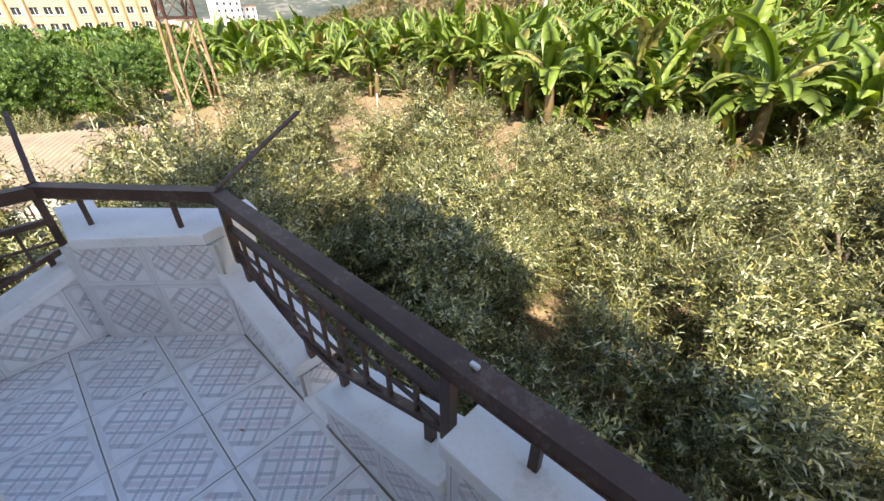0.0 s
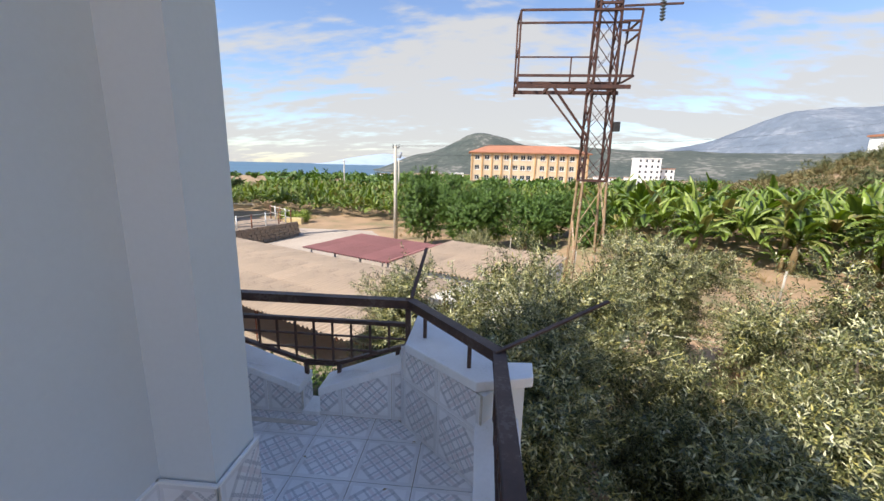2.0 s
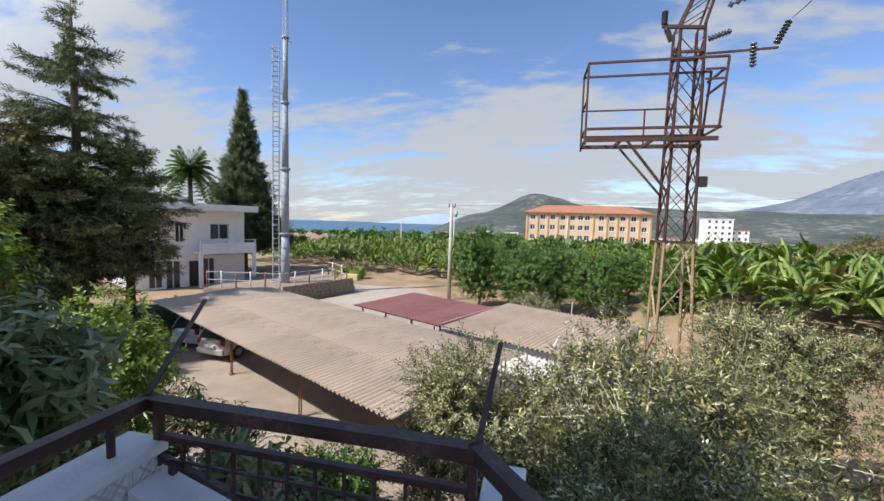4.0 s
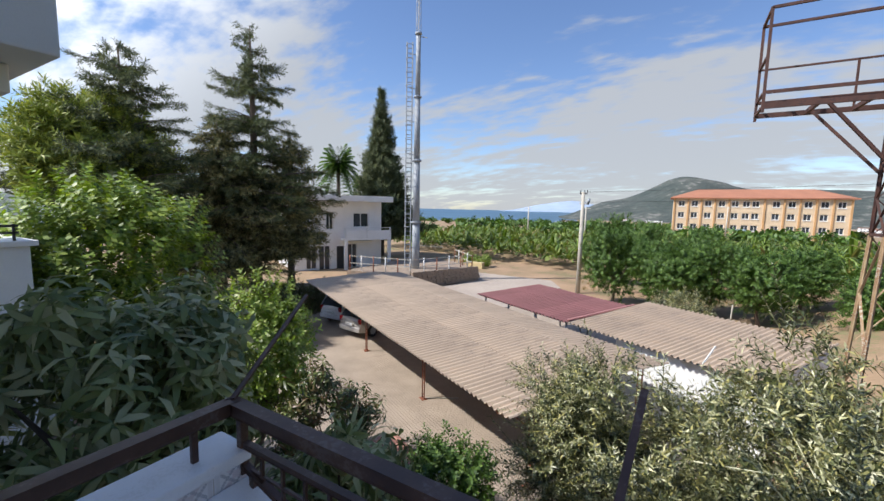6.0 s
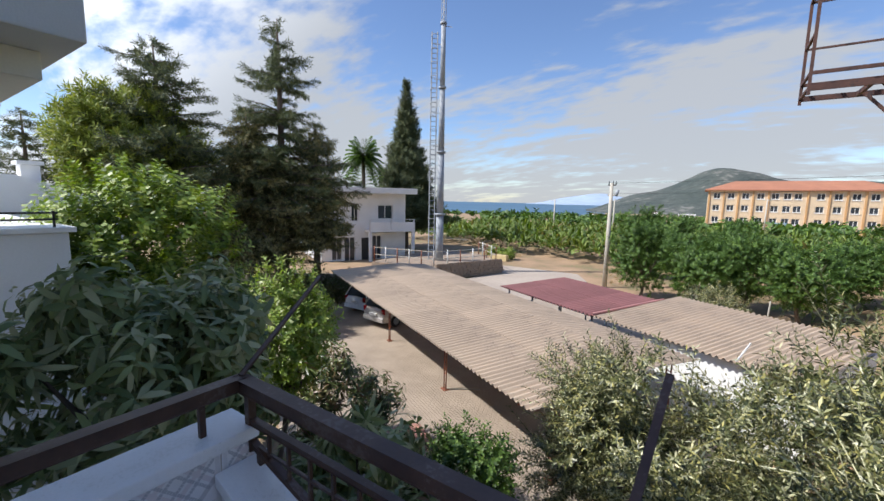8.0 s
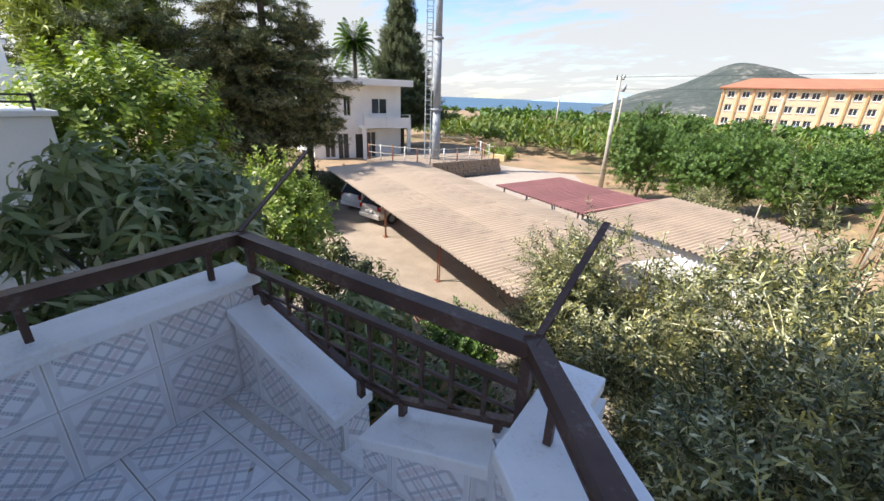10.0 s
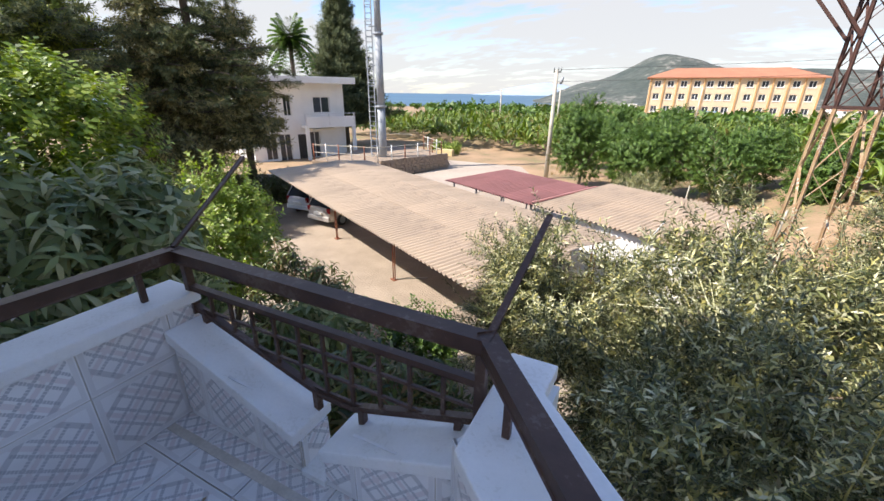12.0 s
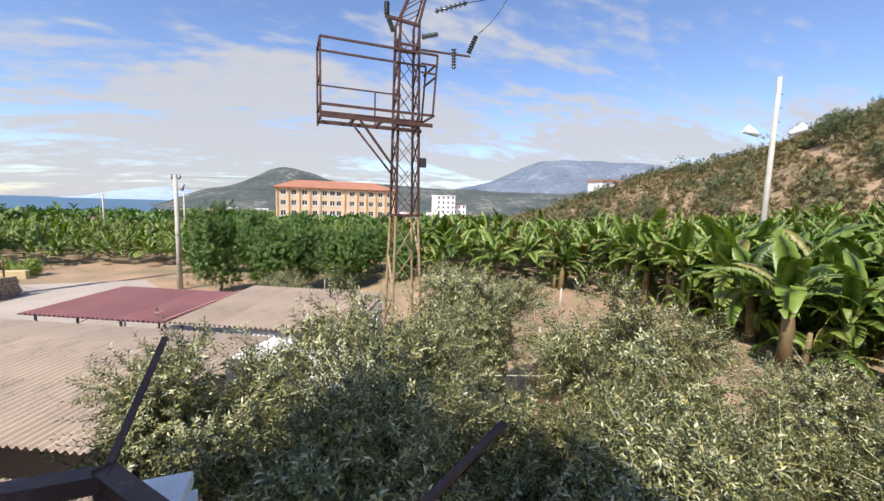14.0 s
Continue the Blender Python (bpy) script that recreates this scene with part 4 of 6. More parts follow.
def conifer(name, x, y, base_z, top_z, radius, material, label, power=0.8, droop=0.25, levels=26, gaps=0.25, tuft=1.0, skirt=0.12, columnar=False, needle=1.0, loose=0.28):
    t = thing(name, (x, y, base_z), label, "tree")
    h = top_z - base_z
    bm = bmesh.new()
    add_tube(bm, [(0, 0, 0), (0.05, 0.03, h * 0.4), (0, 0.04, h * 0.8), (0, 0, h)], [0.05 * h ** 0.7, 0.035 * h ** 0.7, 0.018 * h ** 0.7, 0.02], 8)
    pos, direc = [], []
    for i in range(levels):
        f = skirt + (1 - skirt) * (i + rng.random() * 0.7) / levels
        reach = radius * (1 - f) ** power * (0.75 + 0.5 * rng.random()) + 0.12
        if columnar:
            reach = radius * (1 - f) ** 1.5 * (0.85 + 0.3 * rng.random()) + 0.3 * min(1.0, (1 - f) * 5)
        k = 5 + int(reach * 2.0)
        for b in range(k):
            if rng.random() < gaps * 0.5:
                continue
            a = 2 * math.pi * (b + rng.random() * 0.8) / k + i
            ln = reach * (0.6 + 0.5 * rng.random())
            z0 = f * h
            tip = Vector((math.cos(a) * ln, math.sin(a) * ln, z0 + ln * (0.22 - droop * rng.random() * 1.6)))
            root = Vector((0, 0, z0))
            if ln > 0.5 and not columnar:
                add_tube(bm, [root, root.lerp(tip, 0.5) + Vector((0, 0, 0.05 * ln)), tip], [0.02 + 0.012 * ln, 0.015 + 0.006 * ln, 0.01], 4, False)
            n = max(3, int(ln * 5.5 * tuft))
            for s in range(n):
                g = (s + 0.5 * rng.random() + 0.4) / n
                p = root.lerp(tip, g)
                spread = loose * ln * (1.1 - g) + 0.1
                p = p + Vector((rng.normal() * spread * 0.6, rng.normal() * spread * 0.6, rng.normal() * 0.12 * loose / 0.28))
                pos.append(tuple(p))
                direc.append((math.cos(a) + rng.normal() * 0.5, math.sin(a) + rng.normal() * 0.5, 0.1 - droop + rng.normal() * 0.35 + (1.2 if columnar else 0)))
    part("trunk", bm, M_BARK, t)
    v, f = scatter(*NEEDLE, np.array(pos), np.array(direc), rng.uniform(0.7, 1.4, len(pos)) * needle)
    share("crown", mesh_np("crown", v, f, material), t, Matrix())
    return t


conifer("conifer_tree", -21.9, 15.5, -4.6, 11.8, 6.2, L_CONIFER, "tall dark spire-topped conifer with drooping branches", 0.82, 0.28, 18, 0.7, 2.6, 0.36, needle=0.72, loose=0.09)
conifer("conifer_tree", -22.9, 9.4, -4.6, 8.8, 4.8, L_CONIFER, "tall conifer with sparse spreading top branches", 0.5, 0.15, 12, 0.7, 2.8, 0.42, needle=0.72, loose=0.08)
conifer("conifer_tree", -23.0, 14.0, -4.6, 6.6, 4.9, L_CEDAR, "broad shaggy dark green conifer", 0.75, 0.35, 24, 0.4, 2.2, 0.18, needle=0.85, loose=0.16)
conifer("conifer_tree", -20.6, 17.0, -4.6, 6.0, 3.3, L_CEDAR, "broad shaggy dark green conifer", 0.75, 0.4, 20, 0.4, 2.2, 0.3, needle=0.85, loose=0.16)
conifer("conifer_tree", -40.9, 7.8, -4.8, 7.3, 2.9, L_CONIFER, "distant dark spire-shaped conifer tree", 0.7, 0.2, 22, 0.2, 0.8)
conifer("conifer_tree", -40.5, 10.3, -4.8, 6.8, 2.0, L_CONIFER, "distant dark thin conifer tree", 0.7, 0.2, 20, 0.4, 0.7)
conifer("conifer_tree", -44.0, 5.4, -4.8, 6.0, 2.4, L_CONIFER, "distant dark spire-shaped conifer tree", 0.7, 0.2, 20, 0.3, 0.7)
conifer("cypress_tree", -31.4, 39.0, -5.0, 15.1, 5.8, L_CONIFER, "slender dark cypress with a pointed spire", 0.5, 0.0, 80, 0.0, 2.6, 0.12, True)
PINE_TUFT = spray(14, 0.35, 0.26, 0.05, 0.8, 0.0, False)
bushy("pine_tree", -24.4, 8.9, 3.4, (2.6, 2.9, 3.2), L_PINE, PINE_TUFT, 130, 0.62, 36, "rounded sunlit pine with yellow-green needles", trunk=0.25, shell=0.6, lean=(0, 0, 0.8), size=(1.0, 1.6))


tagged(bar("wall_boundary", (-26.5, 14.4, -4.3), (-19.6, 19.4, -4.3), 0.2, 1.3, M_CONC, None, 0.01), "low weathered concrete boundary wall under the conifers", "wall", kind="structure")
# added shrubs: their dark leaves stand in for the conifers' shade on this ground
for x, y, z, r in ((-18.6, 17.6, -4.1, 0.9), (-19.3, 16.4, -4.0, 1.0), (-20.6, 15.6, -4.2, 0.8), (-16.9, 13.6, -4.2, 0.9), (-15.2, 12.2, -4.3, 0.8)):
    bushy("shrub", x, y, z, (r, r, 0.9), L_DARKSHRUB, SMALL, 36, 0.34, 18, "dark shrub added on the shaded ground by the car park", "shrub", 0.04)


def palm():
    t = thing("palm_tree", (-32.3, 32.7, -5.0), "tall fan of palm fronds behind the white house", "tree")
    tube("trunk", [(0, 0, 0), (0.1, 0, 6), (0, 0, 11.2)], [0.28, 0.22, 0.2], M_BARK, t)
    v, f = [], []
    for i in range(90):
        a, lift = i * 2.4, 2.0 - 3.7 * i / 90
        out = np.array([math.cos(a), math.sin(a), 0])
        side = np.array([-math.sin(a), math.cos(a), 0])
        for s in range(12):
            g = s / 11
            p = np.array([0, 0, 11.2]) + out * 2.0 * g * (0.65 + 0.35 * math.cos(lift)) + np.array([0, 0, 1.75 * (lift * g - 0.7 * g * g) - 0.35])
            for sg in (-1, 1):
                b = len(v)
                tip = p + side * sg * 0.5 * (1 - abs(g - 0.45)) + out * 0.3 - np.array([0, 0, 0.2])
                v += [p, p + out * 0.34, tip]
                f.append((b, b + 1, b + 2))
    me = mesh_np("crown", np.array(v), np.array(f), L_CITRUS)
    share("crown", me, t, Matrix())


palm()


# ---- banana plants ----
def banana_leaf(length, width, lift, sag, a, tears, z0, segs=9):
    """One arching leaf: stalk, and two blades along the midrib, notched where the wind has torn them."""
    v, f = [], []
    out = np.array([math.cos(a), math.sin(a), 0.0])
    side = np.array([-math.sin(a), math.cos(a), 0.0])
    up = np.array([0, 0, 1.0])
    ribs, p = [], np.array([0, 0, z0])
    step = length / (segs + 1)
    for k in range(segs + 2):
        ribs.append(p)
        e = lift - (sag * 1.9 + 0.25) * (k / (segs + 1)) ** 1.4
        p = p + (out * math.cos(e) + up * math.sin(e)) * step
    v += [ribs[0] - side * 0.03, ribs[0] + side * 0.03] + ribs[1:]
    wid = lambda g: width * 0.5 * max(0.0, math.sin(math.pi * min(1, 0.10 + g * 0.88))) ** 0.55
    for sg in (-1, 1):
        fold = 0.25 - 0.75 * rng.random()
        last = None
        for k in range(segs):
            g0, g1 = k / segs, (k + 1) / segs
            if last is None or rng.random() < 0.6 * tears:
                w = wid(g0)
                last = len(v)
                v.append(ribs[k + 1] + side * sg * w + up * (fold - 0.6 * rng.random() * tears) * w + out * 0.25 * step)
            w = wid(g1)
            nxt = len(v)
            v.append(ribs[k + 2] + side * sg * w + up * (fold - 0.15 * rng.random()) * w)
            f.append((2 + k, 3 + k, nxt, last))
            last = nxt
    v += [ribs[1] + side * 0.02, ribs[1] - side * 0.02]
    f.append((0, 1, len(v) - 2, len(v) - 1))
    return v, f


def banana_mesh(height, n, segs=13, tears=1.0):
    v, f = [], []
    for i in range(n):
        g = i / n
        lv, lf = banana_leaf(rng.uniform(1.2, 2.1), rng.uniform(0.32, 0.50), 1.45 - 1.0 * g + rng.normal() * 0.22, 0.35 + 0.6 * g + rng.random() * 0.35, i * 2.4 + rng.random(), tears, height * (0.98 - 0.16 * g), segs)
        f += [tuple(k + len(v) for k in q) for q in lf]
        v += lv
    return np.array(v), np.array(f)


banana_kinds = []
for h in (1.5, 1.8, 1.3, 1.6):
    v, f = banana_mesh(h, 15, 16)
    v2, f2 = banana_mesh(h * 0.45, 6)
    f = np.concatenate([f, f2 + len(v)])
    v = np.concatenate([v, v2 * 0.62 + np.array([0.45, 0.2, 0])])
    bm = bmesh.new()
    add_tube(bm, [(0, 0, -0.1), (0.03, 0, h * 0.5), (0, 0, h)], [0.15, 0.12, 0.08], 8)
    add_tube(bm, [(0.28, 0.1, -0.1), (0.34, 0.15, h * 0.5)], [0.09, 0.04], 6)
    me = bpy.data.meshes.new("stem")
    bm.to_mesh(me); bm.free()
    me.materials.append(M_STEM)
    banana_kinds.append((mesh_np("leaves", v, f, L_BANANA), me))


def banana_plant(x, y, k, turn, s):
    t = thing("banana_plant", (x, y, float(ground_z(x, y))), "banana plant with broad torn green leaves", "banana plant", "banana plants of the plantation")
    t.rotation_euler = (random.uniform(-0.12, 0.12), random.uniform(-0.12, 0.12), turn)
    t.scale = (s, s, s)
    share("leaves", banana_kinds[k][0], t, Matrix())
    share("stem", banana_kinds[k][1], t, Matrix())


def in_field(x, y):
    """The plantation: east of the orchard path, and across the plain behind the citrus grove and the road."""
    d = math.hypot(x, y)
    if y < 9:
        edge = 14.6
    elif y < 16.5:
        edge = 17.2
    else:
        edge = max(9.6, 17.0 - 1.09 * (y - 16.7))
    east = x > edge and -14 < y < 62 and x < 62 - 0.25 * y and d < 70
    north = y > 43 + 0.14 * max(-x, 0) and y < 82 and -42 < x < 40
    return east or north


spots = []
for i in range(-40, 70):
    for j in range(-12, 66):
        x, y = i * 1.6 + rng.normal() * 0.3, j * 1.6 + rng.normal() * 0.3
        if in_field(x, y):
            spots.append((math.hypot(x - 1, y), x, y))
spots.sort()
spots = spots[:2400]
for d, x, y in spots[:110]:
    banana_plant(x, y, int(rng.integers(4)), rng.random() * 6.28, rng.uniform(1.05, 1.65) if x > 10 else rng.uniform(0.85, 1.05))
fv, ff, count = [], [], 0
low = [banana_mesh(h, 12, 4, 0.6) for h in (1.3, 1.6, 1.45)]
for d, x, y in spots[110:]:
    v, f = low[int(rng.integers(3))]
    a, s = rng.random() * 6.28, rng.uniform(0.9, 1.45) if x > 10 and y < 40 else rng.uniform(0.75, 1.1)
    rot = np.array([[math.cos(a), -math.sin(a), 0], [math.sin(a), math.cos(a), 0], [0, 0, 1]])
    fv.append(v @ rot.T * s + np.array([x, y, float(ground_z(x, y))]))
    ff.append(f + count)
    count += len(v)
field = new("banana_field", mesh_np("banana_field", np.concatenate(fv), np.concatenate(ff), L_BANANA))
tagged(field, "wide plantation of green banana plants", "plantation", kind="stuff")


# scrub on the hillside, weeds, dry grass
def stuff(name, pts, template, material, size, label, category, up=(0, 0, 1.0)):
    pts = np.array(pts)
    v, f = scatter(*template, pts, np.array(up) + rng.normal(size=pts.shape) * 0.45, rng.uniform(*size, len(pts)))
    return tagged(new(name, mesh_np(name, v, f, material)), label, category, kind="stuff")


pts = []
for _ in range(6500):
    x, y = rng.uniform(42, 150), rng.uniform(-30, 165)
    z = float(ground_z(x, y))
    if noise.noise((x * 0.05, y * 0.05, 3.0)) > -0.6 and z > -4.5:
        r = rng.uniform(0.5, 1.5)
        for _ in range(11):
            o = rng.normal(size=3) * r * 0.5
            pts.append((x + o[0], y + o[1], z + abs(o[2]) + 0.2))
stuff("hillside_scrub", pts, spray(14, 0.5, 0.3, 0.13, 0.9, 0.1, False), L_SCRUB, (0.7, 1.5), "olive and brown scrub on the dry hillside", "scrub")
pts = []
for _ in range(420):
    r, az = 95 + 700 * rng.random() ** 1.6, radians(rng.uniform(-42, 30))
    x, y = r * math.sin(az), r * math.cos(az)
    if y < 84:
        continue
    z = float(ground_z(x, y))
    w = rng.uniform(0.8, 1.7)
    for _ in range(24):
        o = rng.normal(size=3) * w * 0.55
        pts.append((x + o[0] * 1.5, y + o[1] * 1.5, z + abs(o[2]) + 0.2))
stuff("plain_trees", pts, spray(9, 0.9, 0.9, 0.5, 0.9, 0.1, False), L_CITRUS, (0.7, 1.6), "scattered distant trees on the plain", "trees")
pts = [(x, y, float(ground_z(x, y))) for x, y in zip(rng.uniform(3, 14, 900), rng.uniform(-4, 20, 900)) if noise.noise((x * 0.4, y * 0.4, 1)) > 0.1]
pts += [(x, y, float(ground_z(x, y))) for x, y in zip(rng.uniform(-20, 8, 900), rng.uniform(34, 45, 900)) if noise.noise((x * 0.3, y * 0.3, 1)) > 0.0 and not (-18 < x < -7)]
stuff("dry_grass", pts, spray(10, 0.1, 0.4, 0.022, 0.5, 0, False), L_DRY, (0.5, 1.2), "tufts of dry yellow grass", "grass")
bushy("dry_weed", 7.3, 8.2, -2.75, (0.5, 0.5, 0.55), L_REDDRY, spray(16, 0.3, 0.1, 0.012, 0.7), 30, 0.22, 18, "withered reddish weed clump on the soil", "weed", bark=False)
pine = bushy("pine_tree", 86.6, 40.4, float(ground_z(86.6, 40.4)) + 3.4, (2.8, 2.8, 1.6), L_CONIFER, PINE_TUFT, 60, 0.8, 16, "umbrella-shaped pine on the hill crest", trunk=0.2)


# bushes and small trees along the crest and flank of the hillside
bush_pos, bush_dir = [], []
for i in range(150):
    x, y = rng.uniform(58, 120), rng.uniform(18, 124)
    if i % 3 == 0:
        x = rng.uniform(92, 116)
    z, r = float(ground_z(x, y)), rng.uniform(0.8, 1.9) * (1.5 if i % 5 == 0 else 1.0)
    p, d, c = clumps((r, r, r * rng.uniform(0.7, 1.3)), 16, r * 0.4, 9, shell=0.5)
    bush_pos.append(p + np.array((x, y, z + r * 0.7)))
    bush_dir.append(d)
bush_pos, bush_dir = np.concatenate(bush_pos), np.concatenate(bush_dir)
v, f = scatter(*spray(14, 0.7, 0.26, 0.11, 0.9, 0.1, False), bush_pos, bush_dir, rng.uniform(0.7, 1.3, len(bush_pos)))
tagged(new("hillside_bushes", mesh_np("hillside_bushes", v, f, L_HILLBUSH)), "scattered dark green bushes on the dry hillside", "bushes", kind="stuff")

# ---- car park ----
O = Vector((-2.45, 7.87, 0))
U = Vector((-0.889, 0.458, 0)).normalized()
V = Vector((0.458, 0.889, 0)).normalized()
YARD = Matrix((U, V, Vector((0, 0, 1)))).transposed().to_4x4()
YARD.translation = O
gl = -4.97   # level of the paving


def corrugated(w, ln, wave, amp, slope, thick=0.006):
    """A corrugated sheet, waves across x, running along y, rising by slope."""
    n = int(round(w / wave)) * 8
    verts, faces = [], []
    for k in range(n + 1):
        x = w * k / n
        z = amp * math.sin(2 * math.pi * x / wave)
        for y in (-0.0, ln / 2, ln):
            verts.append((x, y, z + slope * y))
    for k in range(n):
        for j in range(2):
            a = k * 3 + j
            faces.append((a, a + 3, a + 4, a + 1))
    m = len(verts)
    verts += [(x, y, z - thick) for x, y, z in verts]
    faces += [tuple(q + m for q in f[::-1]) for f in faces]
    for k in range(n):
        for j in (0, 2):
            a = k * 3 + j
            faces.append((a, a + m, a + 3 + m, a + 3) if j == 0 else (a, a + 3, a + 3 + m, a + m))
    return verts, faces


def sheet_mesh(name, w, ln, wave, amp, slope, material):
    v, f = corrugated(w, ln, wave, amp, slope)
    me = bpy.data.meshes.new(name)
    me.from_pydata(v, [], f)
    me.materials.append(material)
    return me


def lattice_post(parent, u, v, z0, z1, both=True):
    """A post of two thin pipes with ties."""
    bm = bmesh.new()
    for du in (-0.07, 0.07):
        add_tube(bm, [(u + du, v, z0), (u + du, v, z1)], [0.022, 0.022], 6)
    for k in range(5):
        z = z0 + (z1 - z0) * (k + 0.4) / 5
        add_bar(bm, (u - 0.07, v, z), (u + 0.07, v, z + 0.02), 0.015, 0.03)
    add_box(bm, (u - 0.13, v - 0.1, z0 - 0.02), (u + 0.13, v + 0.1, z0 + 0.02))
    part("post", bm, M_RUSTP, parent)


def carport():
    c = thing("carport", (0, 0, 0), "long open carport with bleached corrugated roof on red steel posts", "carport")
    c.matrix_basis = YARD
    ln, ridge_v, far_v = 17.3, 4.2, 5.95
    za, zr, zf = -2.70, -2.52, -2.66
    sheet = sheet_mesh("sheet", 0.915, 2.14, 0.177, 0.036, (zr - za) / ridge_v, M_SHEET)
    back = sheet_mesh("sheet", 0.915, far_v - ridge_v + 0.1, 0.177, 0.036, (zf - zr) / (far_v - ridge_v), M_SHEET)
    n = 19
    for k in range(n):
        for j in range(2):
            share("sheet", sheet, c, Matrix.Translation((k * 0.908 + random.uniform(-0.004, 0.004), j * 2.08 + random.uniform(-0.012, 0.012), za + (zr - za) * j * 2.08 / ridge_v + j * 0.012)))
        share("sheet", back, c, Matrix.Translation((k * 0.908, ridge_v - 0.05, zr - 0.012)))
    for u in (0.5, 5.6, 10.9, 16.6):
        lattice_post(c, u, 1.15, gl, -2.95)
        lattice_post(c, u, far_v - 0.5, gl, -2.85)
        bar("rafter", (u, 0.1, za - 0.10), (u, ridge_v, zr - 0.09), 0.05, 0.08, M_RUSTP, c)
        bar("rafter", (u, ridge_v, zr - 0.09), (u, far_v - 0.1, zf - 0.1), 0.05, 0.08, M_RUSTP, c)
        bar("strut", (u, 1.15, -3.5), (u, 0.35, -2.82), 0.035, 0.035, M_RUSTP, c)
        bar("strut", (u, 1.15, -3.5), (u, 2.3, -2.76), 0.035, 0.035, M_RUSTP, c)
    for v in (0.18, 1.6, 3.1, 4.9, 5.75):
        z = (za + (zr - za) * v / ridge_v if v < ridge_v else zr + (zf - zr) * (v - ridge_v) / (far_v - ridge_v)) - 0.055
        bar("purlin", (0.05, v, z), (ln - 0.1, v, z), 0.04, 0.04, M_RUSTP, c)
    bar("ground_rail", (5.0, 2.2, gl + 0.02), (5.6, 1.15, gl + 0.02), 0.05, 0.04, M_CONC, c)


carport()


def shed(name, u0, u1, v0, v1, z0, z1, material, label, n_sheets):
    s = thing(name, (0, 0, 0), label, "shed roof")
    s.matrix_basis = YARD
    w = (u1 - u0) / n_sheets
    wave = w / round(w / 0.2)
    ln = (v1 - v0) / 2
    me = sheet_mesh("sheet", w + 0.004, ln + 0.06, wave, 0.042, (z1 - z0) / (v1 - v0), material)
    for k in range(n_sheets):
        for j in range(2):
            share("sheet", me, s, Matrix.Translation((u0 + k * w, v0 + j * ln + random.uniform(-0.015, 0.015), z0 + (z1 - z0) * j / 2 + 0.012 * j)))
    for u in np.linspace(u0 + 0.3, u1 - 0.3, 4):
        for v in (v0 + 0.35, v1 - 0.3):
            tube("post", [(u, v, gl), (u, v, z0 + (z1 - z0) * (v - v0) / (v1 - v0) - 0.06)], [0.045, 0.045], M_GALV, s, 8)
    for v in (v0 + 0.15, (v0 + v1) / 2, v1 - 0.15):
        z = z0 + (z1 - z0) * (v - v0) / (v1 - v0) - 0.06
        bar("purlin", (u0, v, z), (u1, v, z), 0.05, 0.05, M_GALV, s)
    return s


shed("red_carport", 4.35, 10.1, 6.75, 11.0, -2.72, -2.62, M_SHEET_RED, "open carport with dull red corrugated metal roof", 6)
tan = shed("storage_shed", -2.1, 4.3, 6.75, 12.0, -2.70, -2.50, M_SHEET, "shed with bleached corrugated roof beside white wall", 7)
ww = box("wall_panel", (-2.0, 7.05, gl), (2.4, 7.2, -2.85), M_WALLW, tan, 0.01, "stained white rendered wall")
box("wall_panel", (-2.0, 7.25, gl), (-1.85, 11.7, -2.75), M_WALLW, tan, 0.01, "stained white rendered wall")
gutter = bar("pipe", (-0.6, 6.6, -2.6), (-0.75, 6.9, -2.1), 0.03, 0.03, M_FRAMEW, tan, 0.004)
bar("roof_flashing", (4.36, 6.8, -2.62), (4.34, 11.1, -2.5), 0.1, 0.02, M_SHEET_RED, tan)

# paving under and before the carport, road behind
pv, pf = prism([(-2.6, -4.2), (18.6, -4.2), (18.6, 13.5), (-2.6, 13.5)], -5.12, gl - 0.012)
pave = tagged(link_mesh("pavement", pv, pf, M_PAVE), "sandy interlocking concrete paving of the car park", "paving", kind="structure")
pave.matrix_basis = YARD
road_pts = [(-34, 58), (-17.5, 37.0), (-9.6, 37.0), (-8.0, 34.0), (-9.5, 24.0), (-17.0, 26.2), (-15.2, 33.4), (-24, 42), (-40, 56)]
rv, rf = prism(road_pts[::-1], -5.1, -4.945)
tagged(link_mesh("road", rv, rf, M_ROAD), "dusty pale access road", "road", kind="structure")


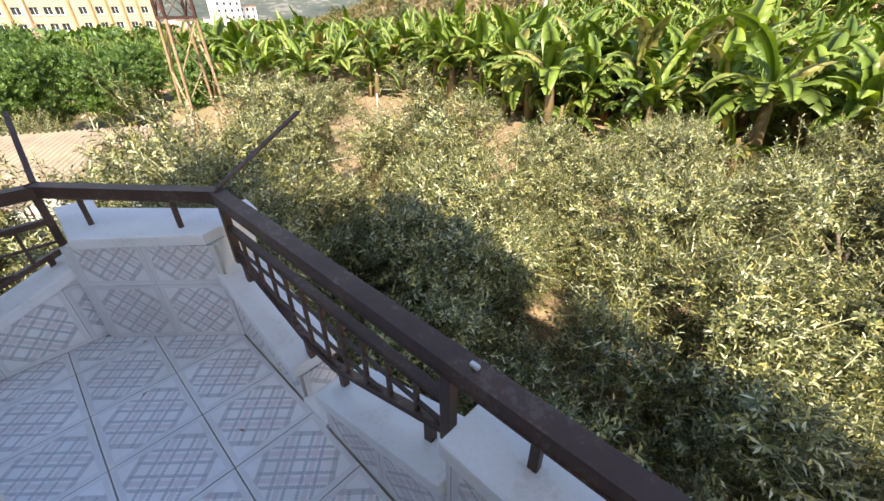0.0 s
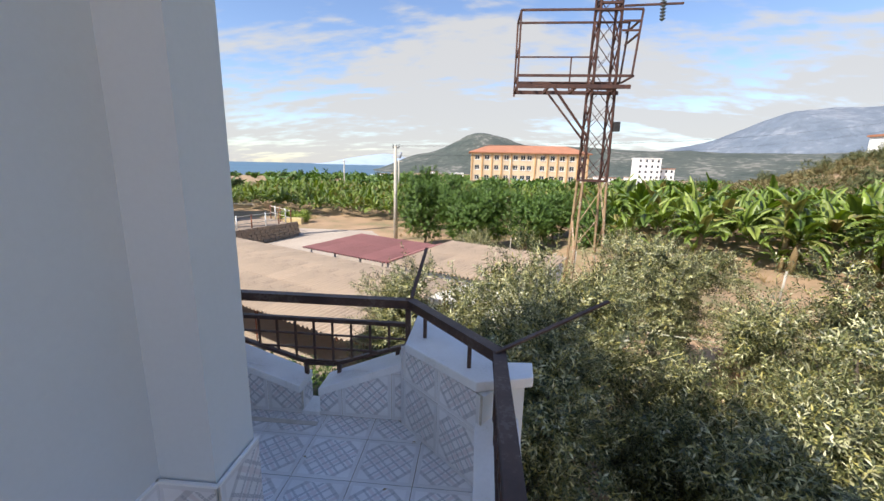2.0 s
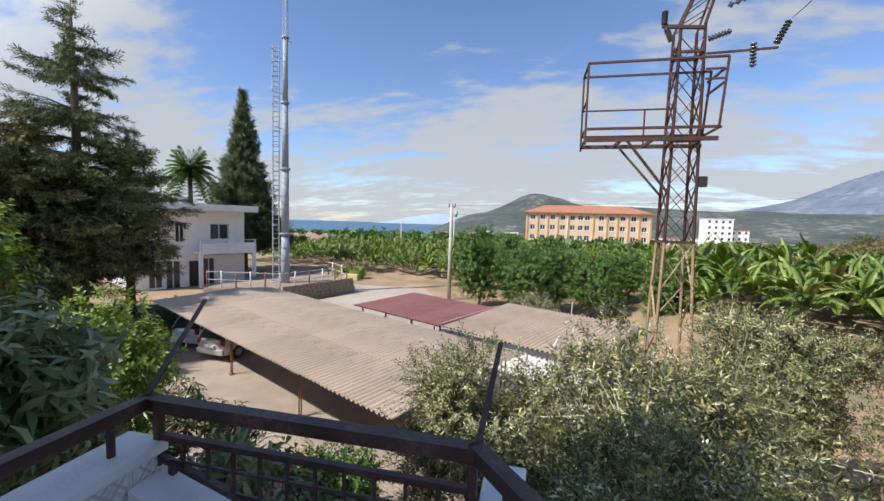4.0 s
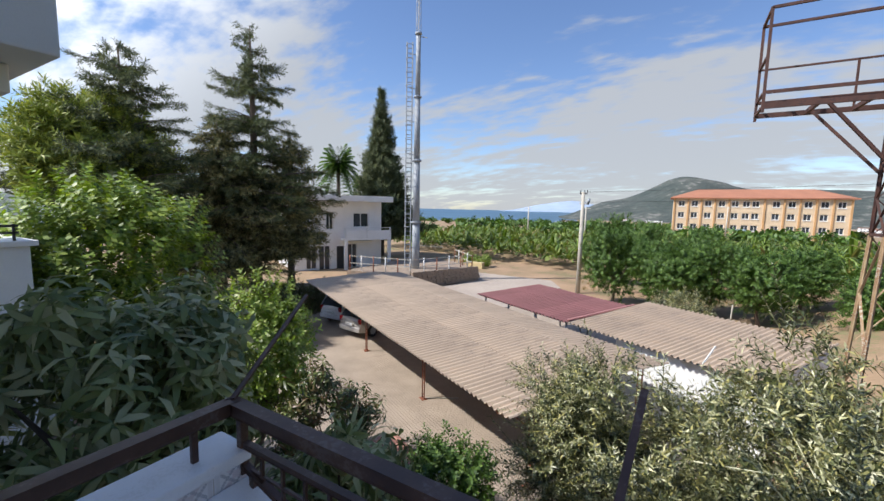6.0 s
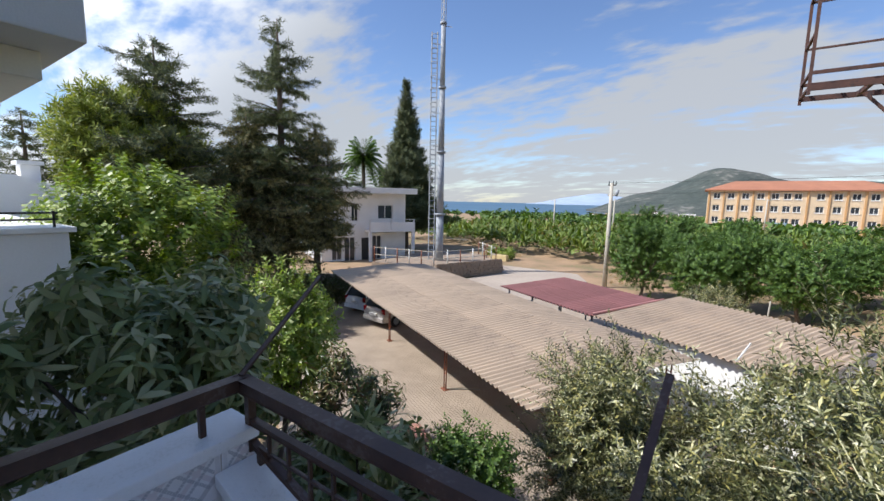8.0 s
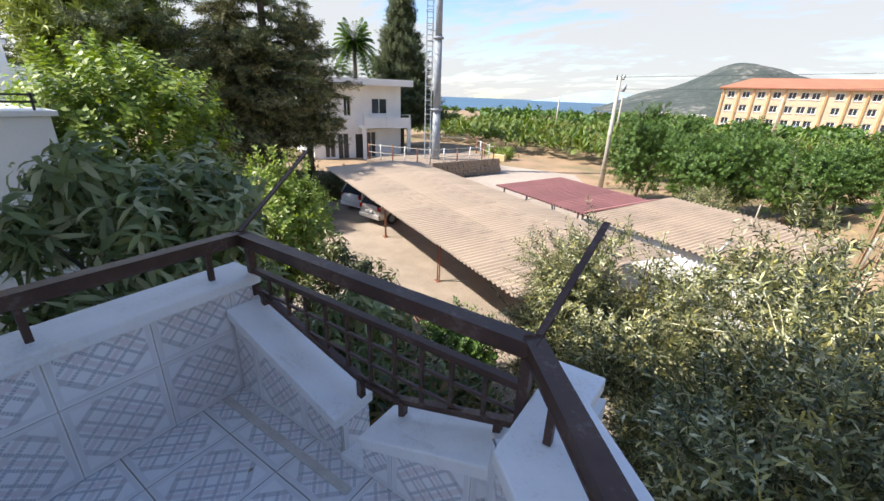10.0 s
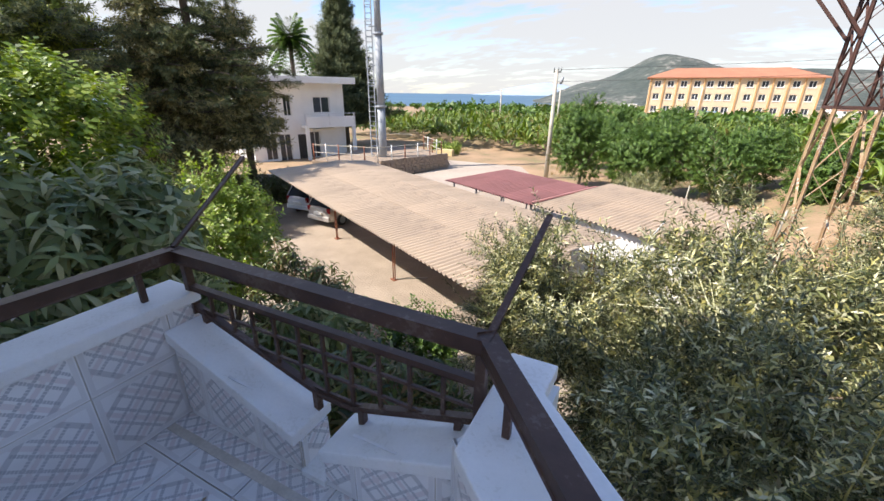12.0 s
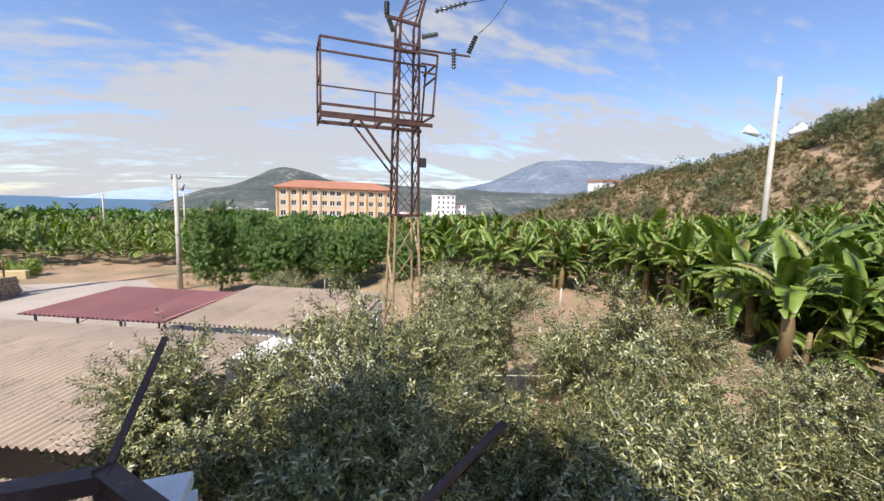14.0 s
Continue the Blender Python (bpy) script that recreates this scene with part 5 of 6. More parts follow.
# ---- cars ----
def car(u, v, turn, paint, label):
    c = thing("car", (0, 0, 0), label, "car", "cars under the carport")
    c.matrix_basis = YARD @ Matrix.Translation((u, v, gl)) @ Matrix.Rotation(turn, 4, "Z")
    # lofted shell: along x from tail to nose; each section half width, sill, belt height
    sec = [(-2.0, 0.70, 0.42, 0.86), (-1.94, 0.80, 0.30, 0.95), (-1.3, 0.86, 0.22, 0.98), (0.0, 0.87, 0.20, 0.95), (0.9, 0.86, 0.22, 0.93), (1.6, 0.82, 0.24, 0.80), (1.98, 0.72, 0.30, 0.68), (2.05, 0.62, 0.40, 0.58)]
    bm = bmesh.new()
    rings = []
    for x, w, lo, hi in sec:
        rings.append([bm.verts.new((x, y, z)) for y, z in ((-w * 0.92, lo), (-w, (lo + hi) / 2), (-w * 0.95, hi), (0, hi + 0.05), (w * 0.95, hi), (w, (lo + hi) / 2), (w * 0.92, lo))])
    for a, b in zip(rings, rings[1:]):
        for k in range(6):
            bm.faces.new((a[k], a[k + 1], b[k + 1], b[k])).smooth = True
        bm.faces.new((a[6], a[0], b[0], b[6]))
    bm.faces.new(rings[0]); bm.faces.new(rings[-1][::-1])
    bmesh.ops.recalc_face_normals(bm, faces=bm.faces[:])
    part("body", bm, paint, c)
    bm = bmesh.new()
    base = [(-1.92, 0.78, 0.95), (-1.6, 0.62, 1.46), (-0.3, 0.62, 1.52), (0.35, 0.6, 1.47), (1.15, 0.78, 0.92)]
    rows = [[bm.verts.new((x, s * w, z)) for s in (-1, 1)] for x, w, z in base]
    for a, b in zip(rows, rows[1:]):
        bm.faces.new((a[0], a[1], b[1], b[0]))
    for s in (0, 1):
        bm.faces.new([r[s] for r in rows])
    bmesh.ops.recalc_face_normals(bm, faces=bm.faces[:])
    part("cabin_glass", bm, M_GLASS, c, "dark tinted cabin glass")
    box("roof", (-1.6, -0.63, 1.46), (0.3, 0.63, 1.56), paint, c, 0.04)
    for s in (-1, 1):
        for xa, za, xb, zb in ((-1.9, 0.95, -1.58, 1.5), (-0.5, 0.93, -0.45, 1.5), (1.12, 0.93, 0.33, 1.49)):
            bar("pillar", (xa, s * 0.80, za), (xb, s * 0.635, zb), 0.04, 0.07, paint, c)
    for x in (-1.25, 1.3):
        for s in (-1, 1):
            w = tube("wheel", [(x, s * 0.70, 0.31), (x, s * 0.885, 0.31)], [0.31, 0.31], M_TYRE, c, 18)
            tube("rim", [(x, s * 0.87, 0.31), (x, s * 0.895, 0.31)], [0.2, 0.19], M_GALV, w, 14)
    for s in (-1, 1):
        box("tail_lamp", (-2.0, s * 0.68 - 0.1, 0.75), (-1.93, s * 0.68 + 0.1, 0.98), M_LAMPR, c, 0.01)
        box("headlamp", (1.9, s * 0.6 - 0.12, 0.58), (2.02, s * 0.6 + 0.12, 0.68), M_LAMPW, c, 0.01)
    box("bumper", (-2.08, -0.76, 0.32), (-1.9, 0.76, 0.55), paint, c, 0.04)
    box("number_plate", (-2.095, -0.26, 0.62), (-2.0, 0.26, 0.73), M_FRAMEW, c)
    return c


car(16.7, 2.7, radians(62), M_CARW, "white hatchback parked under the carport")
car(13.9, 3.0, radians(68), M_CARS, "silver family car parked under the carport")


# ---- lattice tower with platform ----
def tower():
    t = thing("transformer_tower", (0, 0, 0), "rusty lattice steel power tower with an empty railed platform", "power tower")
    cx, cy, gz = 4.25, 12.38, -3.6

    def half(z):
        return 0.36 + (0.52 - 0.36) * max(0, (1.2 - z)) / 4.8 if z < 1.2 else 0.36 - 0.012 * (z - 1.2)

    def leg(sx, sy, z):
        return Vector((cx + sx * half(z), cy + sy * half(z), z))

    def angle(name, a, b, w, material):
        bm = bmesh.new()
        add_bar(bm, a, b, w, 0.01)
        add_bar(bm, a + Vector((0, 0.0, 0)), b, 0.01, w)
        return part(name, bm, material, t)
    corners = ((-1, -1), (1, -1), (1, 1), (-1, 1))
    for s in corners:
        angle("leg", leg(*s, gz), leg(*s, 1.2), 0.085, M_FADED)
        angle("leg", leg(*s, 1.2), leg(*s, 7.0), 0.08, M_RUST)
    zs = [-3.4, -2.3, -1.3, -0.1, 1.2, 2.0, 2.8, 3.6, 4.4, 5.2, 6.0, 6.7]
    for i, (z0, z1) in enumerate(zip(zs, zs[1:])):
        m = M_FADED if z1 <= 1.3 else M_RUST
        for k in range(4):
            a, b = corners[k], corners[(k + 1) % 4]
            if z1 <= 1.3:
                p, q = (leg(*a, z0), leg(*b, z1)) if i % 2 else (leg(*b, z0), leg(*a, z1))
                bar("brace", p, q, 0.05, 0.012, m, t)
            else:
                bar("brace", leg(*a, z0), leg(*b, z1), 0.042, 0.012, m, t)
                bar("brace", leg(*b, z0), leg(*a, z1), 0.042, 0.012, m, t)
    for z in (1.22, 3.95, 6.3):
        for k in range(4):
            bar("girt", leg(*corners[k], z), leg(*corners[(k + 1) % 4], z), 0.07, 0.06, M_RUST, t)
    # platform
    x0, x1, ya, yb = 1.66, 4.95, 11.86, 12.95
    for y in (ya, yb):
        bar("platform_beam", (x0, y, 3.98), (4.95, y, 3.98), 0.06, 0.11, M_RUST, t)
        bar("platform_beam", (x0, y, 4.28), (x1, y, 4.28), 0.05, 0.07, M_RUST, t)
        bar("stay", (2.72, y, 3.98), (cx - 0.36, y + (0.15 if y == ya else -0.2), 2.55), 0.06, 0.06, M_RUST, t)
        bar("rail_post", (x0, y, 3.85), (x0, y, 6.05), 0.055, 0.055, M_RUST, t)
        bar("rail_post", (x1, y, 4.25), (x1 + 0.12, y, 6.05), 0.05, 0.05, M_RUST, t)
        bar("platform_rail", (x0, y, 6.05), (x1 + 0.12, y, 6.05), 0.055, 0.055, M_RUST, t)
    bar("mid_rail", (x0, yb, 5.05), (cx, yb, 5.05), 0.04, 0.04, M_RUST, t)
    bar("mid_post", (3.4, yb, 3.98), (3.4, yb, 5.05), 0.04, 0.04, M_RUST, t)
    for z in (3.98, 4.28, 6.05, 5.05):
        bar("end_rail", (x0, ya, z), (x0, yb, z), 0.05, 0.05, M_RUST, t)
    for z in (4.28, 5.4, 5.75):
        bar("end_rail", (x1 + 0.05, ya, z), (x1 + 0.05, yb, z), 0.05, 0.05, M_RUST, t)
    bar("cross_beam", (2.6, ya, 3.98), (2.6, yb, 3.98), 0.06, 0.09, M_RUST, t)
    bar("cross_beam", (3.4, ya, 3.98), (3.4, yb, 3.98), 0.06, 0.09, M_RUST, t)
    for z in (5.5, 5.75):
        bar("side_rail", (cx + 0.3, ya, z), (x1 + 0.08, ya, z), 0.04, 0.05, M_RUST, t)
    # leaning head
    top = Vector((5.15, 12.4, 9.6))
    for s in corners:
        bar("head_leg", leg(*s, 7.0), top + Vector((s[0] * 0.1, s[1] * 0.12, 0)), 0.06, 0.06, M_RUST, t)
    for k in range(6):
        g0, g1 = k / 6, (k + 1) / 6
        for sy in (-1, 1):
            a = leg(-1, sy, 7.0).lerp(top, g0)
            b = leg(1, sy, 7.0).lerp(top, g1)
            bar("head_brace", a, b, 0.035, 0.02, M_RUST, t)
    bar("cross_arm", (cx - 0.75, 12.1, 7.0), (cx + 0.3, 12.1, 6.9), 0.08, 0.08, M_RUST, t)
    bar("cross_arm", (cx - 0.35, 12.2, 8.2), (5.0, 12.2, 8.25), 0.08, 0.08, M_RUST, t)
    bar("cross_arm", (4.3, 12.1, 9.55), (6.2, 12.1, 9.75), 0.08, 0.08, M_RUST, t)
    bar("cross_arm", (cx + 0.3, 11.9, 6.15), (6.15, 11.9, 6.2), 0.05, 0.05, M_RUST, t)

    def insulator(a, b):
        bm = bmesh.new()
        a, b = Vector(a), Vector(b)
        add_tube(bm, [a, b], [0.03, 0.03], 6)
        for k in range(7):
            p = a.lerp(b, (k + 0.5) / 7)
            d = (b - a).normalized() * 0.016
            add_tube(bm, [p - d, p + d], [0.085, 0.06], 10)
        part("insulator", bm, M_INSUL, t, "glazed porcelain disc insulator")
    for a, b in (((5.0, 12.0, 7.35), (6.0, 11.9, 7.75)), ((5.6, 11.9, 6.35), (5.62, 11.9, 5.75)), ((6.1, 11.9, 6.3), (6.35, 11.9, 6.85)), ((3.55, 12.1, 7.05), (3.55, 12.1, 7.4)), ((3.75, 12.1, 6.6), (3.6, 12.1, 6.95)), ((3.95, 12.2, 8.25), (3.95, 12.2, 8.6)), ((4.6, 12.0, 6.55), (5.1, 11.95, 6.7)), ((5.3, 12.1, 9.7), (6.3, 12.0, 9.95))):
        insulator(a, b)
    box("junction_box", (4.62, 11.9, 2.72), (4.80, 12.05, 3.0), M_BLACK, t, 0.01)


tower()
for a, sag, b in (((-6.1, 33.0, 3.0), 1.2, (62.0, 60.0, 9.5)), ((-6.5, 33.0, 2.2), 1.3, (62.0, 61.0, 8.4)), ((6.4, 11.9, 6.9), 0.3, (9.0, 14.0, 10.2)), ((6.0, 11.9, 7.75), 0.5, (10.0, 12.0, 10.6))):
    pts = [tuple(Vector(a).lerp(Vector(b), k / 10) - Vector((0, 0, sag * math.sin(math.pi * k / 10)))) for k in range(11)]
    tagged(tube("power_cable", pts, [0.012] * 11, M_BLACK, None, 5), "thin black overhead power cable", "cable")


# ---- poles ----
def concrete_pole(x, y, z0, z1, label, lean=0.0):
    p = thing("utility_pole", (x, y, z0), label, "utility pole", "poles")
    h = z1 - z0
    tube("shaft", [(0, 0, -0.3), (lean * h, 0, h)], [0.19, 0.12], M_CONC, p, 10)
    return p, h


p, h = concrete_pole(-6.4, 33.0, -4.95, 3.0, "pale concrete utility pole with a small crossarm")
bar("crossarm", (-0.25, 0, h - 0.9), (0.45, 0, h - 0.9), 0.1, 0.1, M_CONC, p)
bar("crossarm", (-0.25, 0, h - 0.15), (0.3, 0, h - 0.15), 0.08, 0.08, M_BLACK, p)
for x in (-0.2, 0.1, 0.3):
    tube("insulator", [(x, 0, h - 0.1), (x, 0, h + 0.15)], [0.05, 0.03], M_INSUL, p, 8)
tube("lamp", [(0.35, 0, h - 0.95), (0.5, -0.1, h - 0.5)], [0.12, 0.1], M_GALV, p, 8)
p, h = concrete_pole(28.4, 16.0, float(ground_z(28.4, 16.0)), 9.7, "bare weathered pole with two round white lamps")
for s in (-1, 1):
    bar("lamp_arm", (0, 0, h - 3.6), (s * 0.75, -s * 0.6, h - 3.3), 0.05, 0.05, M_GALV, p)
    tube("lamp", [(s * 0.6, -s * 0.5, h - 3.35), (s * 1.15, -s * 0.95, h - 2.95)], [0.14, 0.3], M_LAMPW, p, 12)
for k in range(5):
    bar("step_bolt", (0, 0, h - 1 - k * 0.8), (0.22, -0.15, h - 1 - k * 0.8), 0.03, 0.03, M_BLACK, p)


def mast():
    x, y, z0 = -20.05, 30.0, -4.3
    m = thing("telecom_mast", (x, y, z0), "tall grey steel telecom mast with caged ladder", "mast")
    zs = [0, 4.5, 9.9, 15.3, 20.5]
    rs = [0.36, 0.32, 0.27, 0.22, 0.19]
    for a, b, r0, r1 in zip(zs, zs[1:], rs, rs[1:]):
        s = tube("section", [(0, 0, a), (0, 0, b)], [r0, r1 * 1.03], M_GALV, m, 14)
        tube("flange", [(0, 0, b - 0.08), (0, 0, b + 0.08)], [r1 * 1.5, r1 * 1.5], M_GALV, s, 14)
    L = Vector((-0.60, -0.40, 0))
    side = Vector((0.83, 0.55, 0)).normalized()
    for s in (-0.24, 0.24):
        bar("ladder_rail", L + side * s + Vector((0, 0, 0.2)), L + side * s + Vector((0, 0, 19.8)), 0.075, 0.075, M_GALV, m)
    for k in range(48):
        z = 0.5 + k * 0.4
        bar("rung", L - side * 0.24 + Vector((0, 0, z)), L + side * 0.24 + Vector((0, 0, z)), 0.05, 0.05, M_GALV, m)
    for k in range(7):
        z = 2.0 + k * 2.8
        bar("ladder_bracket", L + Vector((0, 0, z)), (0, 0, z), 0.05, 0.05, M_GALV, m)
    out = Vector((0.55, -0.83, 0))
    for k in range(16):
        z = 3.0 + k * 1.1
        pts = [L + side * 0.3 * math.cos(a) + out * 0.45 * math.sin(a) + Vector((0, 0, z)) for a in np.linspace(0, math.pi, 7)]
        bm = bmesh.new()
        add_tube(bm, pts, [0.03] * 7, 4, False)
        part("cage_hoop", bm, M_GALV, m)
    for s in (-1, 1):
        for q in (-1, 1):
            bar("lattice_leg", (0.14 * s, 0.14 * q, 20.5), (0.1 * s, 0.1 * q, 27), 0.04, 0.04, M_GALV, m)
    for k in range(14):
        z = 20.6 + k * 0.45
        bar("lattice_brace", (-0.14, -0.14, z), (0.14, -0.14, z + 0.45), 0.025, 0.025, M_GALV, m)
        bar("lattice_brace", (0.14, 0.14, z), (-0.14, 0.14, z + 0.45), 0.025, 0.025, M_GALV, m)
    bar("antenna_arm", (0, 0, 20.3), (0.75, 0.2, 20.1), 0.05, 0.05, M_GALV, m)
    return m


mast()


# ---- buildings ----
def facade(w, h, openings, depth, t0=0.0):
    """A wall sheet with real openings: local x along, y up, z out; reveals go depth inwards."""
    xs = sorted({0, w} | {o[0] for o in openings} | {o[2] for o in openings})
    ys = sorted({0, h} | {o[1] for o in openings} | {o[3] for o in openings})
    v, f = [], []

    def quad(a, b, c, d):
        k = len(v)
        v.extend((a, b, c, d))
        f.append((k, k + 1, k + 2, k + 3))
    for x0, x1 in zip(xs, xs[1:]):
        for y0, y1 in zip(ys, ys[1:]):
            mx, my = (x0 + x1) / 2, (y0 + y1) / 2
            if any(o[0] < mx < o[2] and o[1] < my < o[3] for o in openings):
                continue
            quad((x0, y0, 0), (x1, y0, 0), (x1, y1, 0), (x0, y1, 0))
    for x0, y0, x1, y1 in openings:
        quad((x0, y0, 0), (x0, y0, -depth), (x1, y0, -depth), (x1, y0, 0))
        quad((x0, y1, 0), (x1, y1, 0), (x1, y1, -depth), (x0, y1, -depth))
        quad((x0, y0, 0), (x0, y1, 0), (x0, y1, -depth), (x0, y0, -depth))
        quad((x1, y0, 0), (x1, y0, -depth), (x1, y1, -depth), (x1, y1, 0))
    return v, f


def window(parent, m, o, depth, bars=1, material=None, frame=0.06):
    x0, y0, x1, y1 = o
    bm = bmesh.new()
    for lo, hi in (((x0, y0), (x1, y0 + frame)), ((x0, y1 - frame), (x1, y1)), ((x0, y0 + frame), (x0 + frame, y1 - frame)), ((x1 - frame, y0 + frame), (x1, y1 - frame))):
        add_box(bm, (*lo, -depth + 0.02), (*hi, -depth + 0.08))
    for k in range(bars):
        xm = x0 + (x1 - x0) * (k + 1) / (bars + 1)
        add_box(bm, (xm - frame / 2, y0 + frame, -depth + 0.02), (xm + frame / 2, y1 - frame, -depth + 0.07))
    w = part("window", bm, M_FRAMEW, parent)
    w.matrix_basis = m
    g = link_mesh("pane", [(x0, y0, -depth + 0.03), (x1, y0, -depth + 0.03), (x1, y1, -depth + 0.03), (x0, y1, -depth + 0.03)], [(0, 1, 2, 3)], material or M_GLASS, w)
    return w


def school():
    b = thing("orange_building", (0, 0, 0), "long four-storey yellow and orange building with hipped tile roof", "building")
    A, B = Vector((-2.2, 144.5)), Vector((38.6, 145.5))
    m, ln = wall_frame(A, B)
    gz, ez = -8.3, 6.0
    m.translation = Vector((A.x, A.y, gz))
    H = ez - gz
    cols = [2.2, 5.6, 9.0, 12.4, 15.6, 18.2, 20.4, 25.0, 28.4, 31.8, 35.2, 38.6]
    op = []
    for r in range(4):
        for c in cols:
            op.append((c - 0.85, 1.3 + r * 3.45, c + 0.85, 3.0 + r * 3.45))
    op = [o for o in op if o[2] < ln]
    v, f = facade(ln, H, op, 0.3)
    ob = link_mesh("wall", v, f, M_YELLOW, b); ob.matrix_basis = m
    for o in op:
        window(b, m, o, 0.25, 1, None, 0.12)
        s = box("window_sill", (o[0] - 0.1, o[1] - 0.15, -0.05), (o[2] + 0.1, o[1], 0.12), M_FRAMEW, b); s.matrix_basis = m
    for c in (0.3, 3.9, 7.3, 10.7, 14.1, 22.4, 26.7, 30.1, 33.5, 36.9, ln - 0.3):
        q = box("pilaster", (c - 0.2, 0, 0.003), (c + 0.2, H, 0.3), M_ORANGE, b); q.matrix_basis = m
    # side walls, back
    for x in (0, ln):
        q = box("wall", (x - 0.15 if x else 0, 0, -14), (x if x else 0.15, H, -0.003), M_YELLOW, b); q.matrix_basis = m
    q = box("wall", (0.16, 0, -14), (ln - 0.16, H, -13.8), M_YELLOW, b); q.matrix_basis = m
    # hipped roof with eaves
    e = 0.9
    rv = [(-e, H, e), (ln + e, H, e), (ln + e, H, -14 - e), (-e, H, -14 - e), (6.5, H + 2.7, -7), (ln - 6.5, H + 2.7, -7)]
    rv += [(x, y - 0.3, z) for x, y, z in rv[:4]]
    rf = [(0, 1, 5, 4), (1, 2, 5), (2, 3, 4, 5), (3, 0, 4), (6, 7, 1, 0), (7, 8, 2, 1), (8, 9, 3, 2), (9, 6, 0, 3), (9, 8, 7, 6)]
    q = link_mesh("roof", rv, rf, M_ROOF, b); q.matrix_basis = m
    for x0, x1, c in ((15.2, 18.6, (0.25, 0.45, 0.6)),):
        s = box("sign", (x0, 4.5, 0.02), (x1, 5.2, 0.14), SIGN, b, 0, "pale blue sign board"); s.matrix_basis = m
    for k in range(5):
        s = box("sign_bar", (15.5 + k * 0.6, 4.72, 0.14), (15.95 + k * 0.6, 5.0, 0.16), M_FRAMEW, b); s.matrix_basis = m


SIGN = plain("pale blue sign", (0.25, 0.42, 0.55), (0.22, 0.38, 0.5), 0.6)
school()


def white_house():
    b = thing("white_house", (0, 0, 0), "two-storey white villa with balcony and flat eaves", "house")
    # front faces the car park: runs from the near corner to the east corner
    A, C = Vector((-29.6, 24.6)), Vector((-26.0, 32.4))
    gz = -4.75
    m, ln = wall_frame(A, C)
    m.translation = Vector((A.x, A.y, gz))
    H = 6.7
    op = [(1.0, 0.3, 2.0, 2.5), (2.2, 0.1, 3.3, 2.5), (5.0, 0.2, 6.0, 2.6), (2.9, 4.0, 3.6, 5.7), (5.6, 4.2, 7.2, 5.6)]
    v, f = facade(ln, H, op, 0.25)
    w = link_mesh("wall", v, f, M_WALLW, b); w.matrix_basis = m
    for o in op:
        window(b, m, o, 0.2, 1, None, 0.07)
    q = box("door", (3.9, 0, -0.05), (4.8, 2.4, 0.04), M_BLACK, b, 0.01, "dark blue panel door"); q.matrix_basis = m
    for lo, hi in (((0, 0, -9), (0.2, H, -0.003)), ((ln - 0.2, 0, -9), (ln, H, -0.003)), ((0.2, 0, -9), (ln - 0.2, H, -8.8))):
        q = box("wall", lo, hi, M_WALLW, b); q.matrix_basis = m
    q = box("roof", (-0.6, H, -9.4), (ln + 0.7, H + 0.55, 1.3), M_WALLW, b, 0.03); q.matrix_basis = m
    q = box("balcony_slab", (4.3, 3.0, 0.003), (ln + 0.5, 3.2, 1.25), M_WALLW, b, 0.01); q.matrix_basis = m
    q = box("balcony_parapet", (4.3, 3.2, 1.15), (ln + 0.5, 3.95, 1.22), M_WALLW, b, 0.01); q.matrix_basis = m
    for x in (4.35, 6.5, ln + 0.4):
        q = box("balcony_post", (x - 0.05, 3.2, 1.1), (x + 0.05, 4.2, 1.25), M_FRAMEW, b); q.matrix_basis = m
    q = bar("handrail", (4.3, 4.2, 1.18), (ln + 0.5, 4.2, 1.18), 0.05, 0.05, M_FRAMEW, b); q.matrix_basis = m
    for x in (4.4, ln + 0.35):
        q = box("column", (x - 0.14, 0, 0.95), (x + 0.14, 3.0, 1.23), M_WALLW, b, 0.01); q.matrix_basis = m
    q = box("awning_base", (4.9, 2.75, 0.01), (7.2, 2.9, 0.9), M_CREAM, b); q.matrix_basis = m


white_house()


